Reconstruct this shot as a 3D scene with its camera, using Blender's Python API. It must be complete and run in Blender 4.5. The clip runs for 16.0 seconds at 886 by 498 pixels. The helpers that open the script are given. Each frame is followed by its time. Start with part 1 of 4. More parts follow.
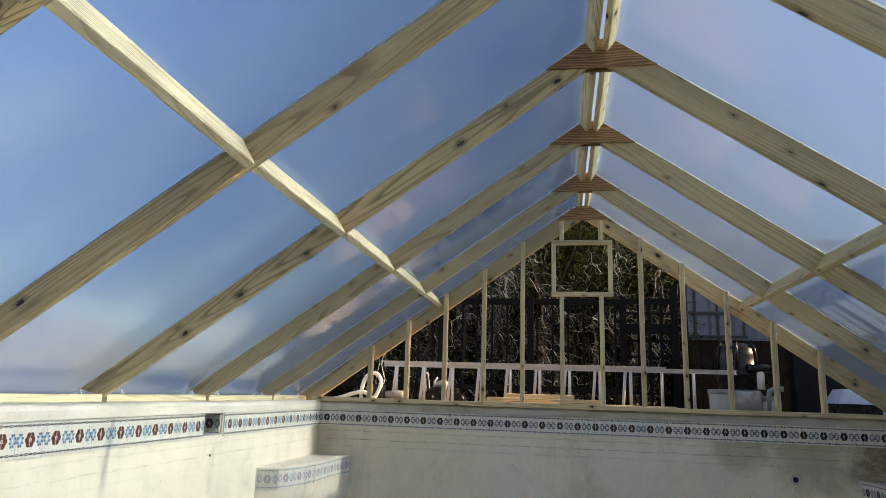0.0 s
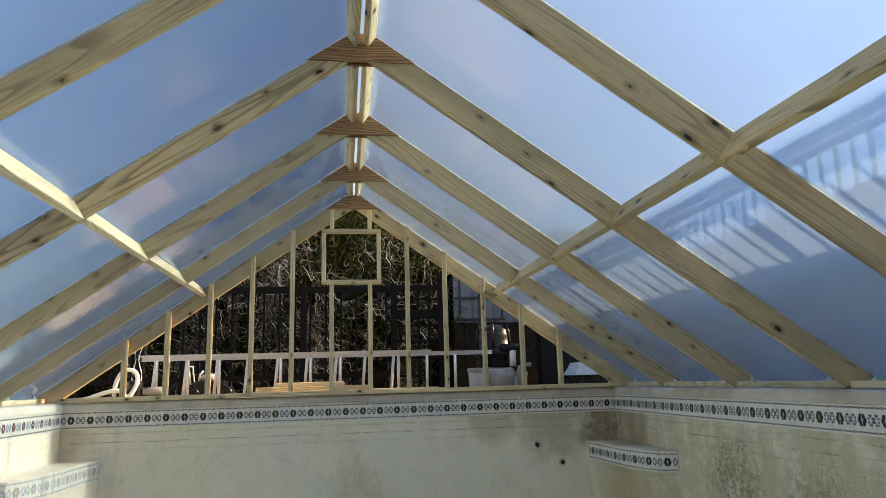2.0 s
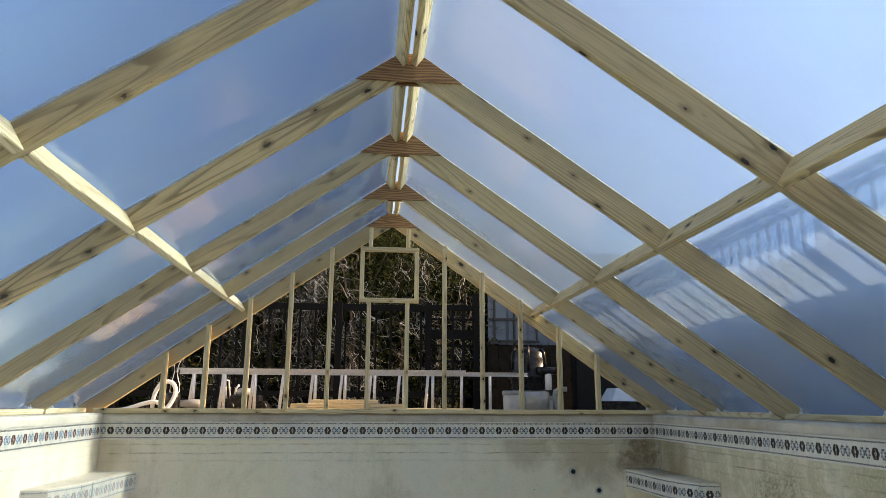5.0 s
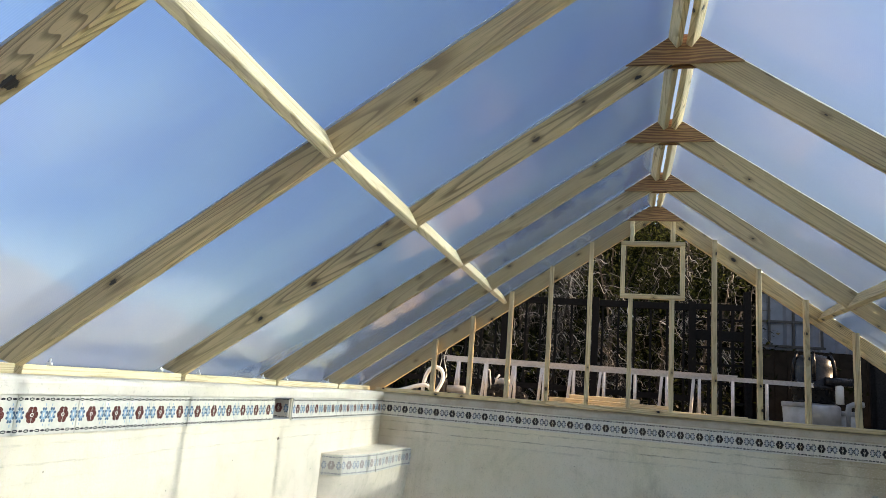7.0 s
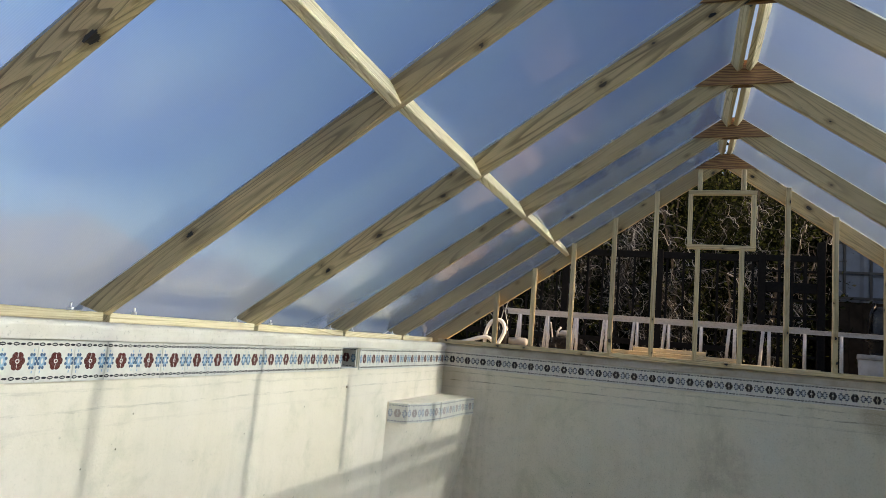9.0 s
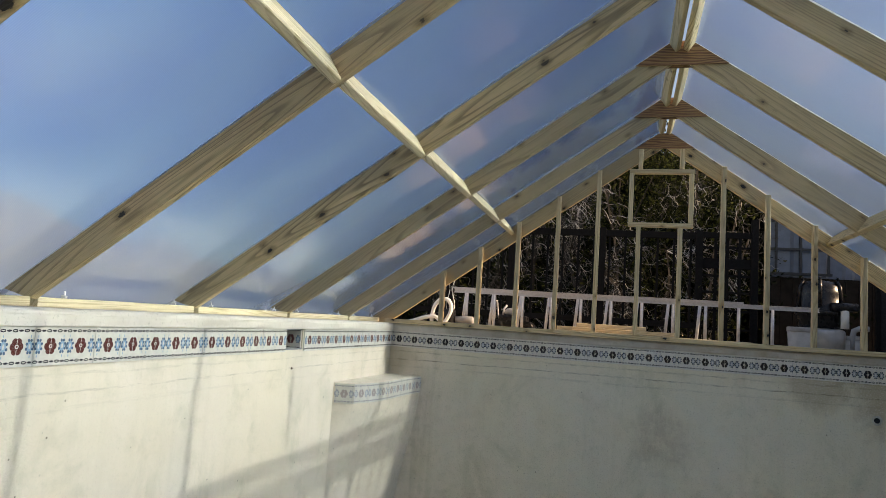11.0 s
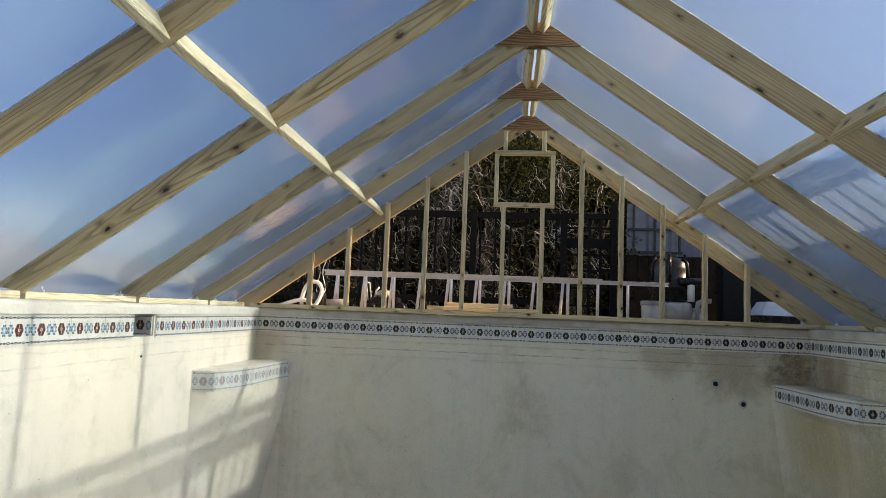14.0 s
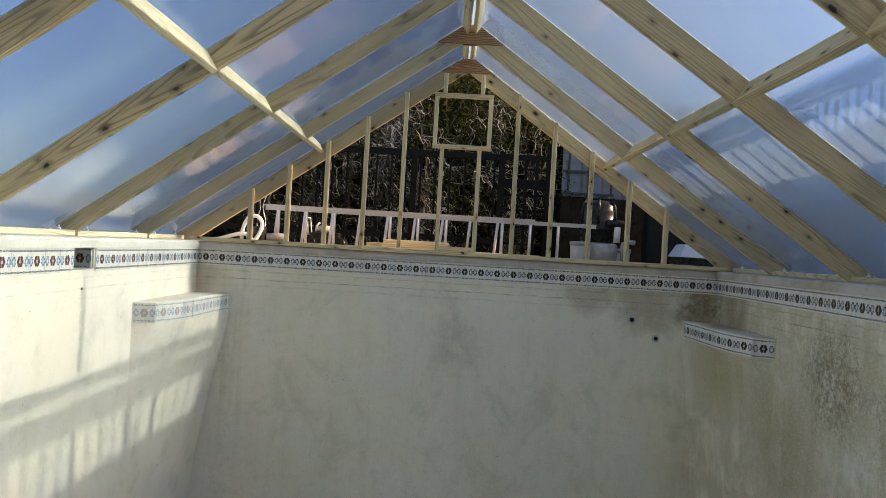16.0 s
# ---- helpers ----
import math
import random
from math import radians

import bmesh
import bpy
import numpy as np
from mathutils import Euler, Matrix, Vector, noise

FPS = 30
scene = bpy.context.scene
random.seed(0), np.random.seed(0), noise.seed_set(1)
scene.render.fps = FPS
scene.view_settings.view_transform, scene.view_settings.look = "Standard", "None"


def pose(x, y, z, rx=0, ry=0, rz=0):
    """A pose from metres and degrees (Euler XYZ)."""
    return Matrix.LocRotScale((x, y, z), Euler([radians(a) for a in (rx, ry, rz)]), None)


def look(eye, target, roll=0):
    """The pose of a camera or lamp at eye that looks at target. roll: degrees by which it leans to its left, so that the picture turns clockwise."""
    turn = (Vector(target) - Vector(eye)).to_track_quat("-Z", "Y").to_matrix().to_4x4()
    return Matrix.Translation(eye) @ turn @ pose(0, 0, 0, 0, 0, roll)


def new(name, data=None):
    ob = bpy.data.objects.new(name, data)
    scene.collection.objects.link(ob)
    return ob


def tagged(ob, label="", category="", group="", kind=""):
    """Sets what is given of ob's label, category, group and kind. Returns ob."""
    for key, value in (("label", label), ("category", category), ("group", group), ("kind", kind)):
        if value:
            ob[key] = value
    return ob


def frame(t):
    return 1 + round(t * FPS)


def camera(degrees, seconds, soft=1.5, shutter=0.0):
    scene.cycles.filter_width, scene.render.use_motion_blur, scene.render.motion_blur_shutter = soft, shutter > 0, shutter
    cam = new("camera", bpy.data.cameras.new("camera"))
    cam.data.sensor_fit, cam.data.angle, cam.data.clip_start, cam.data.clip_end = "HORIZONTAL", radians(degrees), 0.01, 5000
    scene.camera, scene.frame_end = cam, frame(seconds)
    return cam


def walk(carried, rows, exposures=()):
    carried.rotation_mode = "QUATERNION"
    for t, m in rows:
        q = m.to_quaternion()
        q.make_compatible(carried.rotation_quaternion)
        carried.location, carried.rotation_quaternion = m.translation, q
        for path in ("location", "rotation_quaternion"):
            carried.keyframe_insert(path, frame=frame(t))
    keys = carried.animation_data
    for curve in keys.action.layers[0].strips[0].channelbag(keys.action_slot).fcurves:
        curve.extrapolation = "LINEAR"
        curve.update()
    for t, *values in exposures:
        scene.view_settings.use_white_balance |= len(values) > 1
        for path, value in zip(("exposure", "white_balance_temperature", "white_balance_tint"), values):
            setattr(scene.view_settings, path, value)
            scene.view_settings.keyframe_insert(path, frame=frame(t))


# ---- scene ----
cam = camera(66.8, 16.0, soft=0.7)
PATH = [
    (0, (2.241, -0.177, 0.101), (1.895, 1.747, 0.521), 1.8),
    (0.5, (2.288, -0.199, 0.094), (2.198, 1.761, 0.479), 0.7),
    (1, (2.314, -0.207, 0.102), (2.372, 1.758, 0.471), -0.0),
    (1.5, (2.344, -0.218, 0.102), (2.529, 1.739, 0.472), -0.9),
    (2, (2.356, -0.226, 0.102), (2.648, 1.715, 0.486), -1.6),
    (2.5, (2.34, -0.224, 0.104), (2.648, 1.71, 0.51), -1.6),
    (3, (2.328, -0.219, 0.106), (2.615, 1.714, 0.53), -1.0),
    (5.5, (2.271, -0.196, 0.106), (2.393, 1.75, 0.552), 1.3),
    (6, (2.235, -0.193, 0.101), (2.109, 1.753, 0.547), 3.1),
    (6.5, (2.199, -0.188, 0.092), (1.754, 1.715, 0.519), 4.9),
    (7, (2.19, -0.185, 0.088), (1.666, 1.703, 0.489), 4.8),
    (7.5, (2.169, -0.187, 0.082), (1.584, 1.69, 0.449), 4.7),
    (8, (2.152, -0.188, 0.076), (1.499, 1.674, 0.404), 4.8),
    (8.5, (2.151, -0.183, 0.067), (1.469, 1.675, 0.357), 4.7),
    (8.7, (2.151, -0.187, 0.064), (1.464, 1.671, 0.338), 4.9),
    (11, (2.168, -0.168, 0.058), (1.636, 1.748, 0.268), 3.9),
    (11.5, (2.178, -0.166, 0.056), (1.71, 1.767, 0.266), 3.5),
    (12, (2.191, -0.162, 0.055), (1.773, 1.783, 0.262), 2.9),
    (12.5, (2.209, -0.157, 0.057), (1.844, 1.799, 0.263), 2.5),
    (13, (2.222, -0.146, 0.052), (1.903, 1.817, 0.257), 2.2),
    (13.5, (2.271, -0.116, 0.036), (2.013, 1.857, 0.236), 2.2),
    (14, (2.298, -0.093, 0.018), (2.105, 1.889, 0.206), 2.3),
    (14.5, (2.231, -0.144, 0.025), (2.099, 1.847, 0.15), 2.7),
    (15, (2.198, -0.187, 0.009), (2.139, 1.812, 0.015), 3.3),
    (15.5, (2.266, -0.262, 0.047), (2.248, 1.738, 0.048), 3.6),
    (16, (2.363, -0.319, 0.072), (2.346, 1.681, 0.067), 3.4),
]
walk(cam, [(t, look(eye, target, roll)) for t, eye, target, roll in PATH], exposures=[(0, 1.51, 9500, 19), (1, 1.65, 9600, 18), (2, 1.84, 10100, 16), (3, 1.87, 10100, 16), (5.5, 1.88, 9800, 16), (6, 1.85, 9600, 17),
     (7.5, 1.67, 9500, 19), (8.5, 1.32, 9500, 20), (11.5, 1.34, 9500, 20), (13.5, 1.55, 9500, 20), (15, 1.63, 9500, 19), (16, 1.70, 9500, 19)])

# ---- light ----
SUN = Vector((1.0, 0.04, 0.50)).normalized()
world = bpy.data.worlds.new("sky")
scene.world = world
world.use_nodes = True
wn = world.node_tree.nodes
sky = wn.new("ShaderNodeTexSky")
sky.sky_type, sky.sun_disc = "NISHITA", False
sky.sun_elevation, sky.sun_rotation = radians(26.5), radians(87.7)
sky.air_density, sky.dust_density, sky.ozone_density = 1.0, 0.25, 2.2
world.node_tree.links.new(sky.outputs[0], wn["Background"].inputs[0])
wn["Background"].inputs[1].default_value = 0.090
sun = new("sun", bpy.data.lights.new("sun", "SUN"))
sun.data.energy, sun.data.angle, sun.data.color = 3.4, radians(0.8), (1.0, 0.88, 0.72)
sun.matrix_world = look((0, 0, 0), -SUN)


# ---- materials ----
class Mat:
    """Small helper round a node tree."""

    def __init__(self, name):
        self.m = bpy.data.materials.new(name)
        self.m.use_nodes = True
        self.t = self.m.node_tree
        self.bsdf = self.t.nodes["Principled BSDF"]

    def n(self, kind, **kw):
        node = self.t.nodes.new(kind)
        for k, v in kw.items():
            node.inputs[k].default_value = v
        return node

    def link(self, a, b):
        self.t.links.new(a, b)

    def put(self, sock, v):
        if hasattr(v, "links"):
            self.link(v, sock)
        else:
            sock.default_value = v

    def math(self, op, a, b=0.0, c=0.0, clamp=False):
        node = self.t.nodes.new("ShaderNodeMath")
        node.operation, node.use_clamp = op, clamp
        for s, v in zip(node.inputs, (a, b, c)):
            self.put(s, v)
        return node.outputs[0]

    def coord(self, scale=(1, 1, 1), shift=None):
        tc = self.t.nodes.new("ShaderNodeTexCoord")
        mp = self.t.nodes.new("ShaderNodeMapping")
        mp.inputs["Scale"].default_value = scale
        self.link(tc.outputs["Object"], mp.inputs["Vector"])
        if shift is not None:
            self.link(shift, mp.inputs["Location"])
        return mp.outputs[0]

    def rnd(self, mul=30.0):
        oi = self.t.nodes.new("ShaderNodeObjectInfo")
        cb = self.t.nodes.new("ShaderNodeCombineXYZ")
        for i, k in enumerate((mul, mul * 0.37, mul * 0.71)):
            self.link(self.math("MULTIPLY", oi.outputs["Random"], k), cb.inputs[i])
        return cb.outputs[0], oi.outputs["Random"]

    def noise(self, vec, scale, detail=4.0, rough=0.55, dist=0.0):
        node = self.n("ShaderNodeTexNoise", Scale=scale, Detail=detail, Roughness=rough, Distortion=dist)
        self.link(vec, node.inputs["Vector"])
        return node.outputs[0]

    def ramp(self, f, lo, hi, a=0.0, b=1.0):
        node = self.t.nodes.new("ShaderNodeMapRange")
        node.interpolation_type = "SMOOTHSTEP"
        for s, v in zip(node.inputs, (f, lo, hi, a, b)):
            self.put(s, v)
        return node.outputs[0]

    def mix(self, f, a, b, how="MIX"):
        node = self.t.nodes.new("ShaderNodeMix")
        node.data_type, node.blend_type = "RGBA", how
        self.put(node.inputs[0], f)
        for s, v in ((node.inputs[6], a), (node.inputs[7], b)):
            self.put(s, (*v, 1.0) if isinstance(v, tuple) and len(v) == 3 else v)
        return node.outputs[2]

    def bump(self, h, dist, strength=1.0):
        node = self.n("ShaderNodeBump", Strength=strength, Distance=dist)
        self.link(h, node.inputs["Height"])
        self.link(node.outputs[0], self.bsdf.inputs["Normal"])

    def done(self, color, rough=0.6, metal=0.0, spec=0.5):
        self.put(self.bsdf.inputs["Base Color"], (*color, 1.0) if isinstance(color, tuple) else color)
        self.put(self.bsdf.inputs["Roughness"], rough)
        self.bsdf.inputs["Metallic"].default_value = metal
        self.bsdf.inputs["Specular IOR Level"].default_value = spec
        return self.m


def plain(name, color, rough=0.5, metal=0.0, vary=0.25, scale=18.0, bump=0.0, spec=0.5):
    k = Mat(name)
    shift, r = k.rnd()
    v = k.coord(shift=shift)
    f = k.noise(v, scale, 5)
    big = k.noise(v, scale * 0.12, 3)
    c = k.mix(k.ramp(f, 0.3, 0.75), color, tuple(x * (1 - vary) for x in color))
    c = k.mix(k.math("MULTIPLY", k.ramp(big, 0.4, 0.7), vary), c, tuple(x * 0.6 for x in color))
    if bump:
        k.bump(f, bump)
    return k.done(c, k.ramp(f, 0.2, 0.8, max(rough - 0.08, 0.02), min(rough + 0.12, 1)), metal, spec)


def wood(name, light, dark, knots=True, rough=0.62, stain=0.5):
    """Sawn pine with its grain along the object's x."""
    k = Mat(name)
    shift, r = k.rnd()
    v = k.coord((0.7, 11.0, 11.0), shift)
    # flat-sawn grain: thin contour lines of a long smooth field
    field = k.noise(v, 0.42, 1.5, 0.35, 0.08)
    lines = k.math("FRACT", k.math("MULTIPLY", field, 38.0))
    ring = k.math("MULTIPLY", k.ramp(lines, 0.50, 0.88), k.ramp(lines, 0.92, 0.99, 1.0, 0.0))
    fine = k.noise(k.coord((4.0, 170.0, 170.0), shift), 1.0, 4, 0.6)
    soft = k.noise(k.coord((1.1, 14.0, 14.0), shift), 1.0, 4, 0.6)
    c = k.mix(k.math("MULTIPLY", ring, k.ramp(soft, 0.36, 0.64, 0.16, 0.82)), light, dark)
    c = k.mix(k.math("MULTIPLY", k.ramp(fine, 0.48, 0.68), 0.42), c, tuple(x * 0.7 for x in dark))
    # weathered grey and brown blotches
    blotch = k.noise(k.coord((0.9, 3.0, 3.0), shift), 1.3, 5, 0.6)
    c = k.mix(k.math("MULTIPLY", k.ramp(blotch, 0.45, 0.72), stain), c, (0.31, 0.245, 0.15))
    c = k.mix(k.ramp(r, 0.0, 1.0, 0.0, 0.45), c, (0.34, 0.27, 0.16))
    # grey-green mildew and small nicks
    mil = k.noise(k.coord((2.2, 9.0, 9.0), shift), 1.6, 7, 0.72)
    c = k.mix(k.math("MULTIPLY", k.ramp(mil, 0.60, 0.72), stain), c, (0.12, 0.10, 0.06))
    nick = k.noise(k.coord((26.0, 90.0, 90.0), shift), 1.0, 3, 0.6)
    c = k.mix(k.math("MULTIPLY", k.ramp(nick, 0.72, 0.76), stain), c, (0.07, 0.05, 0.03))
    if knots:
        sp0 = k.t.nodes.new("ShaderNodeSeparateXYZ")
        k.link(k.coord((1, 1, 1), shift), sp0.inputs[0])
        cb = k.t.nodes.new("ShaderNodeCombineXYZ")
        k.link(k.math("MULTIPLY", sp0.outputs[0], 4.0), cb.inputs[0])
        k.link(k.math("MULTIPLY", k.math("ADD", sp0.outputs[1], sp0.outputs[2]), 7.5), cb.inputs[1])
        vo = k.n("ShaderNodeTexVoronoi", Scale=1.0)
        vo.voronoi_dimensions = "2D"
        k.link(cb.outputs[0], vo.inputs["Vector"])
        sp = k.t.nodes.new("ShaderNodeSeparateColor")
        k.link(vo.outputs["Color"], sp.inputs[0])
        there = k.math("GREATER_THAN", sp.outputs[0], 0.45)
        size = k.math("MULTIPLY_ADD", k.math("POWER", sp.outputs[1], 2.2), 0.070, 0.024)
        wob = k.math("MULTIPLY", k.math("SUBTRACT", k.noise(k.coord((34, 60, 60), shift), 1.0, 4, 0.7), 0.5), 0.17)
        near = k.math("ADD", k.math("SUBTRACT", size, vo.outputs["Distance"]), wob)
        c = k.mix(k.math("MULTIPLY", k.ramp(near, -0.16, 0.0), k.math("MULTIPLY", there, 0.65)), c, tuple(x * 0.8 for x in dark))
        c = k.mix(k.math("MULTIPLY", k.ramp(near, -0.010, 0.012), k.math("MULTIPLY", there, k.ramp(sp.outputs[2], 0.1, 0.5, 0.8, 1.0))), c, (0.014, 0.009, 0.006))
    k.bump(k.math("ADD", fine, k.math("MULTIPLY", ring, 0.4)), 0.0012)
    return k.done(c, k.ramp(fine, 0.2, 0.8, rough - 0.1, rough + 0.15))


WOOD = wood("treated_pine", (0.74, 0.545, 0.285), (0.21, 0.125, 0.05), stain=0.5)
WOOD_PALE = wood("pale_pine", (0.80, 0.67, 0.44), (0.42, 0.29, 0.14), knots=False, stain=0.12)
WOOD_STUD = wood("stud_pine", (0.78, 0.62, 0.36), (0.38, 0.25, 0.11), stain=0.25)


def plywood():
    k = Mat("gusset_plywood")
    shift, r = k.rnd()
    wv = k.n("ShaderNodeTexWave", Scale=1.5, Distortion=14.0, Detail=3.0)
    wv.wave_type, wv.bands_direction = "BANDS", "Z"
    wv.inputs["Detail Scale"].default_value = 0.7
    k.link(k.coord((2.2, 9.0, 12.0), shift), wv.inputs["Vector"])
    c = k.mix(k.ramp(wv.outputs["Fac"], 0.25, 0.8), (0.42, 0.22, 0.09), (0.21, 0.09, 0.035))
    f = k.noise(k.coord((6, 60, 60), shift), 1.0, 4)
    c = k.mix(k.math("MULTIPLY", k.ramp(f, 0.45, 0.8), 0.4), c, (0.09, 0.045, 0.02))
    k.bump(f, 0.001)
    return k.done(c, 0.6)


PLY = plywood()


def plaster():
    """Old pool plaster with water lines, streaks, algae and rust."""
    k = Mat("pool_plaster")
    v = k.coord()
    sep = k.t.nodes.new("ShaderNodeSeparateXYZ")
    k.link(v, sep.inputs[0])
    x, y, z = sep.outputs
    big = k.noise(v, 0.9, 5, 0.6)
    mid = k.noise(v, 4.0, 6, 0.65, 0.4)
    fine = k.noise(v, 55.0, 4, 0.7)
    streak = k.noise(k.coord((5.0, 5.0, 0.35)), 1.6, 5, 0.65)
    c = k.mix(k.ramp(big, 0.35, 0.68), (0.84, 0.745, 0.62), (0.79, 0.695, 0.55))
    c = k.mix(k.math("MULTIPLY", k.ramp(mid, 0.48, 0.75), 0.45), c, (0.500, 0.478, 0.342))
    c = k.mix(k.math("MULTIPLY", k.ramp(streak, 0.48, 0.74), k.ramp(x, 0.02, 0.3, 0.14, 0.42)), c, (0.490, 0.449, 0.315))
    c = k.mix(k.math("MULTIPLY", k.ramp(fine, 0.55, 0.8), 0.30), c, (0.420, 0.390, 0.288))
    blot = k.noise(v, 13.0, 9, 0.72, 0.3)
    c = k.mix(k.math("MULTIPLY", k.ramp(blot, 0.47, 0.66), k.ramp(x, 0.02, 0.3, 0.03, 0.26)), c, (0.430, 0.370, 0.243))
    c = k.mix(k.math("MULTIPLY", k.ramp(k.noise(v, 34.0, 6, 0.75), 0.56, 0.66), k.math("MULTIPLY", k.ramp(x, 0.02, 0.3, 0.1, 1.0), k.ramp(mid, 0.45, 0.62, 0.0, 0.45))), c, (0.300, 0.224, 0.135))
    # yellower tint, stronger towards the far side and the right
    side_tint = k.math("MULTIPLY", k.ramp(x, 0.05, 1.0), k.ramp(big, 0.30, 0.60, 0.55, 1.0))
    c = k.mix(k.math("MULTIPLY", side_tint, 0.55), c, (0.80, 0.725, 0.52))
    cloud = k.noise(k.coord((1.0, 1.0, 0.8)), 2.3, 7, 0.68, 0.5)
    c = k.mix(k.math("MULTIPLY", k.ramp(cloud, 0.50, 0.66), k.ramp(x, 0.05, 0.6, 0.10, 0.40)), c, (0.50, 0.47, 0.31))
    c = k.mix(k.math("MULTIPLY", k.ramp(cloud, 0.48, 0.36), k.ramp(x, 0.05, 0.6, 0.05, 0.35)), c, (0.74, 0.71, 0.58))
    # olive algae on the right
    alg = k.math("MULTIPLY", k.ramp(x, 4.35, 4.88), k.ramp(k.math("ADD", mid, k.math("MULTIPLY", streak, 0.5)), 0.52, 0.85))
    c = k.mix(k.math("MULTIPLY", alg, 0.62), c, (0.40, 0.33, 0.17))
    def spot(px, py, pz, rad, col, amount):
        d = k.n("ShaderNodeVectorMath")
        d.operation = "DISTANCE"
        d.inputs[1].default_value = (px, py, pz)
        k.link(v, d.inputs[0])
        f = k.ramp(k.math("ADD", d.outputs["Value"], k.math("MULTIPLY", k.math("SUBTRACT", mid, 0.5), rad * 1.6)), rad * 0.35, rad, 1.0, 0.0)
        return k.mix(k.math("MULTIPLY", f, amount), c, col)

    grain = k.ramp(k.noise(v, 26.0, 7, 0.75), 0.40, 0.60, 0.15, 0.85)
    c = spot(4.9, 4.05, -0.66, 0.48, (0.190, 0.146, 0.068), grain)
    c = spot(4.9, 3.2, -0.80, 0.55, (0.200, 0.156, 0.072), grain)
    c = spot(4.9, 5.5, -0.85, 0.55, (0.420, 0.322, 0.135), 0.6)
    c = spot(4.9, 4.6, -1.25, 0.6, (0.360, 0.273, 0.126), 0.5)
    c = spot(2.50, 6.0, -0.84, 0.36, (0.40, 0.30, 0.21), k.ramp(k.noise(v, 9.0, 6, 0.7), 0.36, 0.64, 0.05, 0.42))
    c = spot(4.72, 6.0, -0.33, 0.30, (0.170, 0.102, 0.050), k.ramp(k.noise(v, 12.0, 5, 0.7), 0.3, 0.6, 0.35, 0.85))
    c = spot(4.25, 6.0, -0.30, 0.42, (0.280, 0.195, 0.108), 0.55)
    c = spot(3.7, 6.0, -0.27, 0.30, (0.300, 0.214, 0.117), 0.5)
    c = spot(4.9, 5.6, -0.32, 0.35, (0.240, 0.146, 0.072), 0.6)
    c = spot(0.05, 6.0, -0.30, 0.28, (0.360, 0.292, 0.171), 0.5)
    # broken water lines
    dash = k.noise(k.coord((3.0, 3.0, 40.0)), 2.0, 6, 0.75)
    for lz, w, amount in ((-0.262, 0.010, 0.5), (-0.335, 0.008, 0.75), (-0.40, 0.014, 0.25)):
        line = k.ramp(k.math("ABSOLUTE", k.math("SUBTRACT", k.math("ADD", z, k.math("MULTIPLY", k.math("SUBTRACT", mid, 0.5), 0.035)), lz)), w * 0.3, w, 1.0, 0.0)
        c = k.mix(k.math("MULTIPLY", k.math("MULTIPLY", line, k.ramp(dash, 0.42, 0.62)), k.math("MULTIPLY", k.ramp(x, 0.01, 0.06, 0.4, 1.0), amount)), c, (0.200, 0.166, 0.108))
    # sandy grain and small scabs over the shaded sides
    scab = k.noise(v, 75.0, 6, 0.8)
    c = k.mix(k.math("MULTIPLY", k.ramp(scab, 0.53, 0.63), k.ramp(x, 0.02, 0.5, 0.10, 0.40)), c, (0.38, 0.33, 0.22))
    c = k.mix(k.math("MULTIPLY", k.ramp(scab, 0.47, 0.38), k.ramp(x, 0.02, 0.5, 0.05, 0.45)), c, (0.84, 0.79, 0.67))
    # fine dark specks
    vo = k.n("ShaderNodeTexVoronoi", Scale=14.0)
    k.link(v, vo.inputs["Vector"])
    c = k.mix(k.math("MULTIPLY", k.ramp(vo.outputs["Distance"], 0.03, 0.09, 1.0, 0.0), k.ramp(mid, 0.5, 0.62)), c, (0.160, 0.137, 0.090))
    k.bump(k.math("ADD", k.math("MULTIPLY", mid, 1.0), k.math("MULTIPLY", fine, 0.25)), 0.006)
    return k.done(c, k.ramp(mid, 0.3, 0.7, 0.6, 0.85), spec=0.3)


PLASTER = plaster()


def coping_stone():
    k = Mat("coping_plaster")
    v = k.coord()
    sep = k.t.nodes.new("ShaderNodeSeparateXYZ")
    k.link(v, sep.inputs[0])
    mid, fine = k.noise(v, 3.0, 6, 0.65), k.noise(v, 60.0, 4, 0.7)
    # pale and even at the left, blotchier and browner from about x = 1 on
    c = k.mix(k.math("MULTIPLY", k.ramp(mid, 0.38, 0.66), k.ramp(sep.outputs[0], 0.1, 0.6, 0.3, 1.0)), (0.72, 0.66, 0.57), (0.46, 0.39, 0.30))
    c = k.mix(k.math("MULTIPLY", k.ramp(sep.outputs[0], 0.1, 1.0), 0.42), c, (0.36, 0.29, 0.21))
    c = k.mix(k.math("MULTIPLY", k.ramp(fine, 0.55, 0.75), 0.45), c, (0.25, 0.21, 0.16))
    k.bump(k.math("ADD", mid, k.math("MULTIPLY", fine, 0.3)), 0.004)
    return k.done(c, 0.75, spec=0.3)


COPING = coping_stone()


def ground_soil():
    k = Mat("ground_soil")
    v = k.coord()
    a, b = k.noise(v, 0.6, 6, 0.6), k.noise(v, 22.0, 5, 0.7)
    c = k.mix(k.ramp(a, 0.4, 0.62), (0.50, 0.41, 0.30), (0.36, 0.31, 0.21))
    c = k.mix(k.math("MULTIPLY", k.ramp(b, 0.45, 0.75), 0.6), c, (0.24, 0.18, 0.12))
    k.bump(b, 0.02)
    return k.done(c, 0.9, spec=0.2)


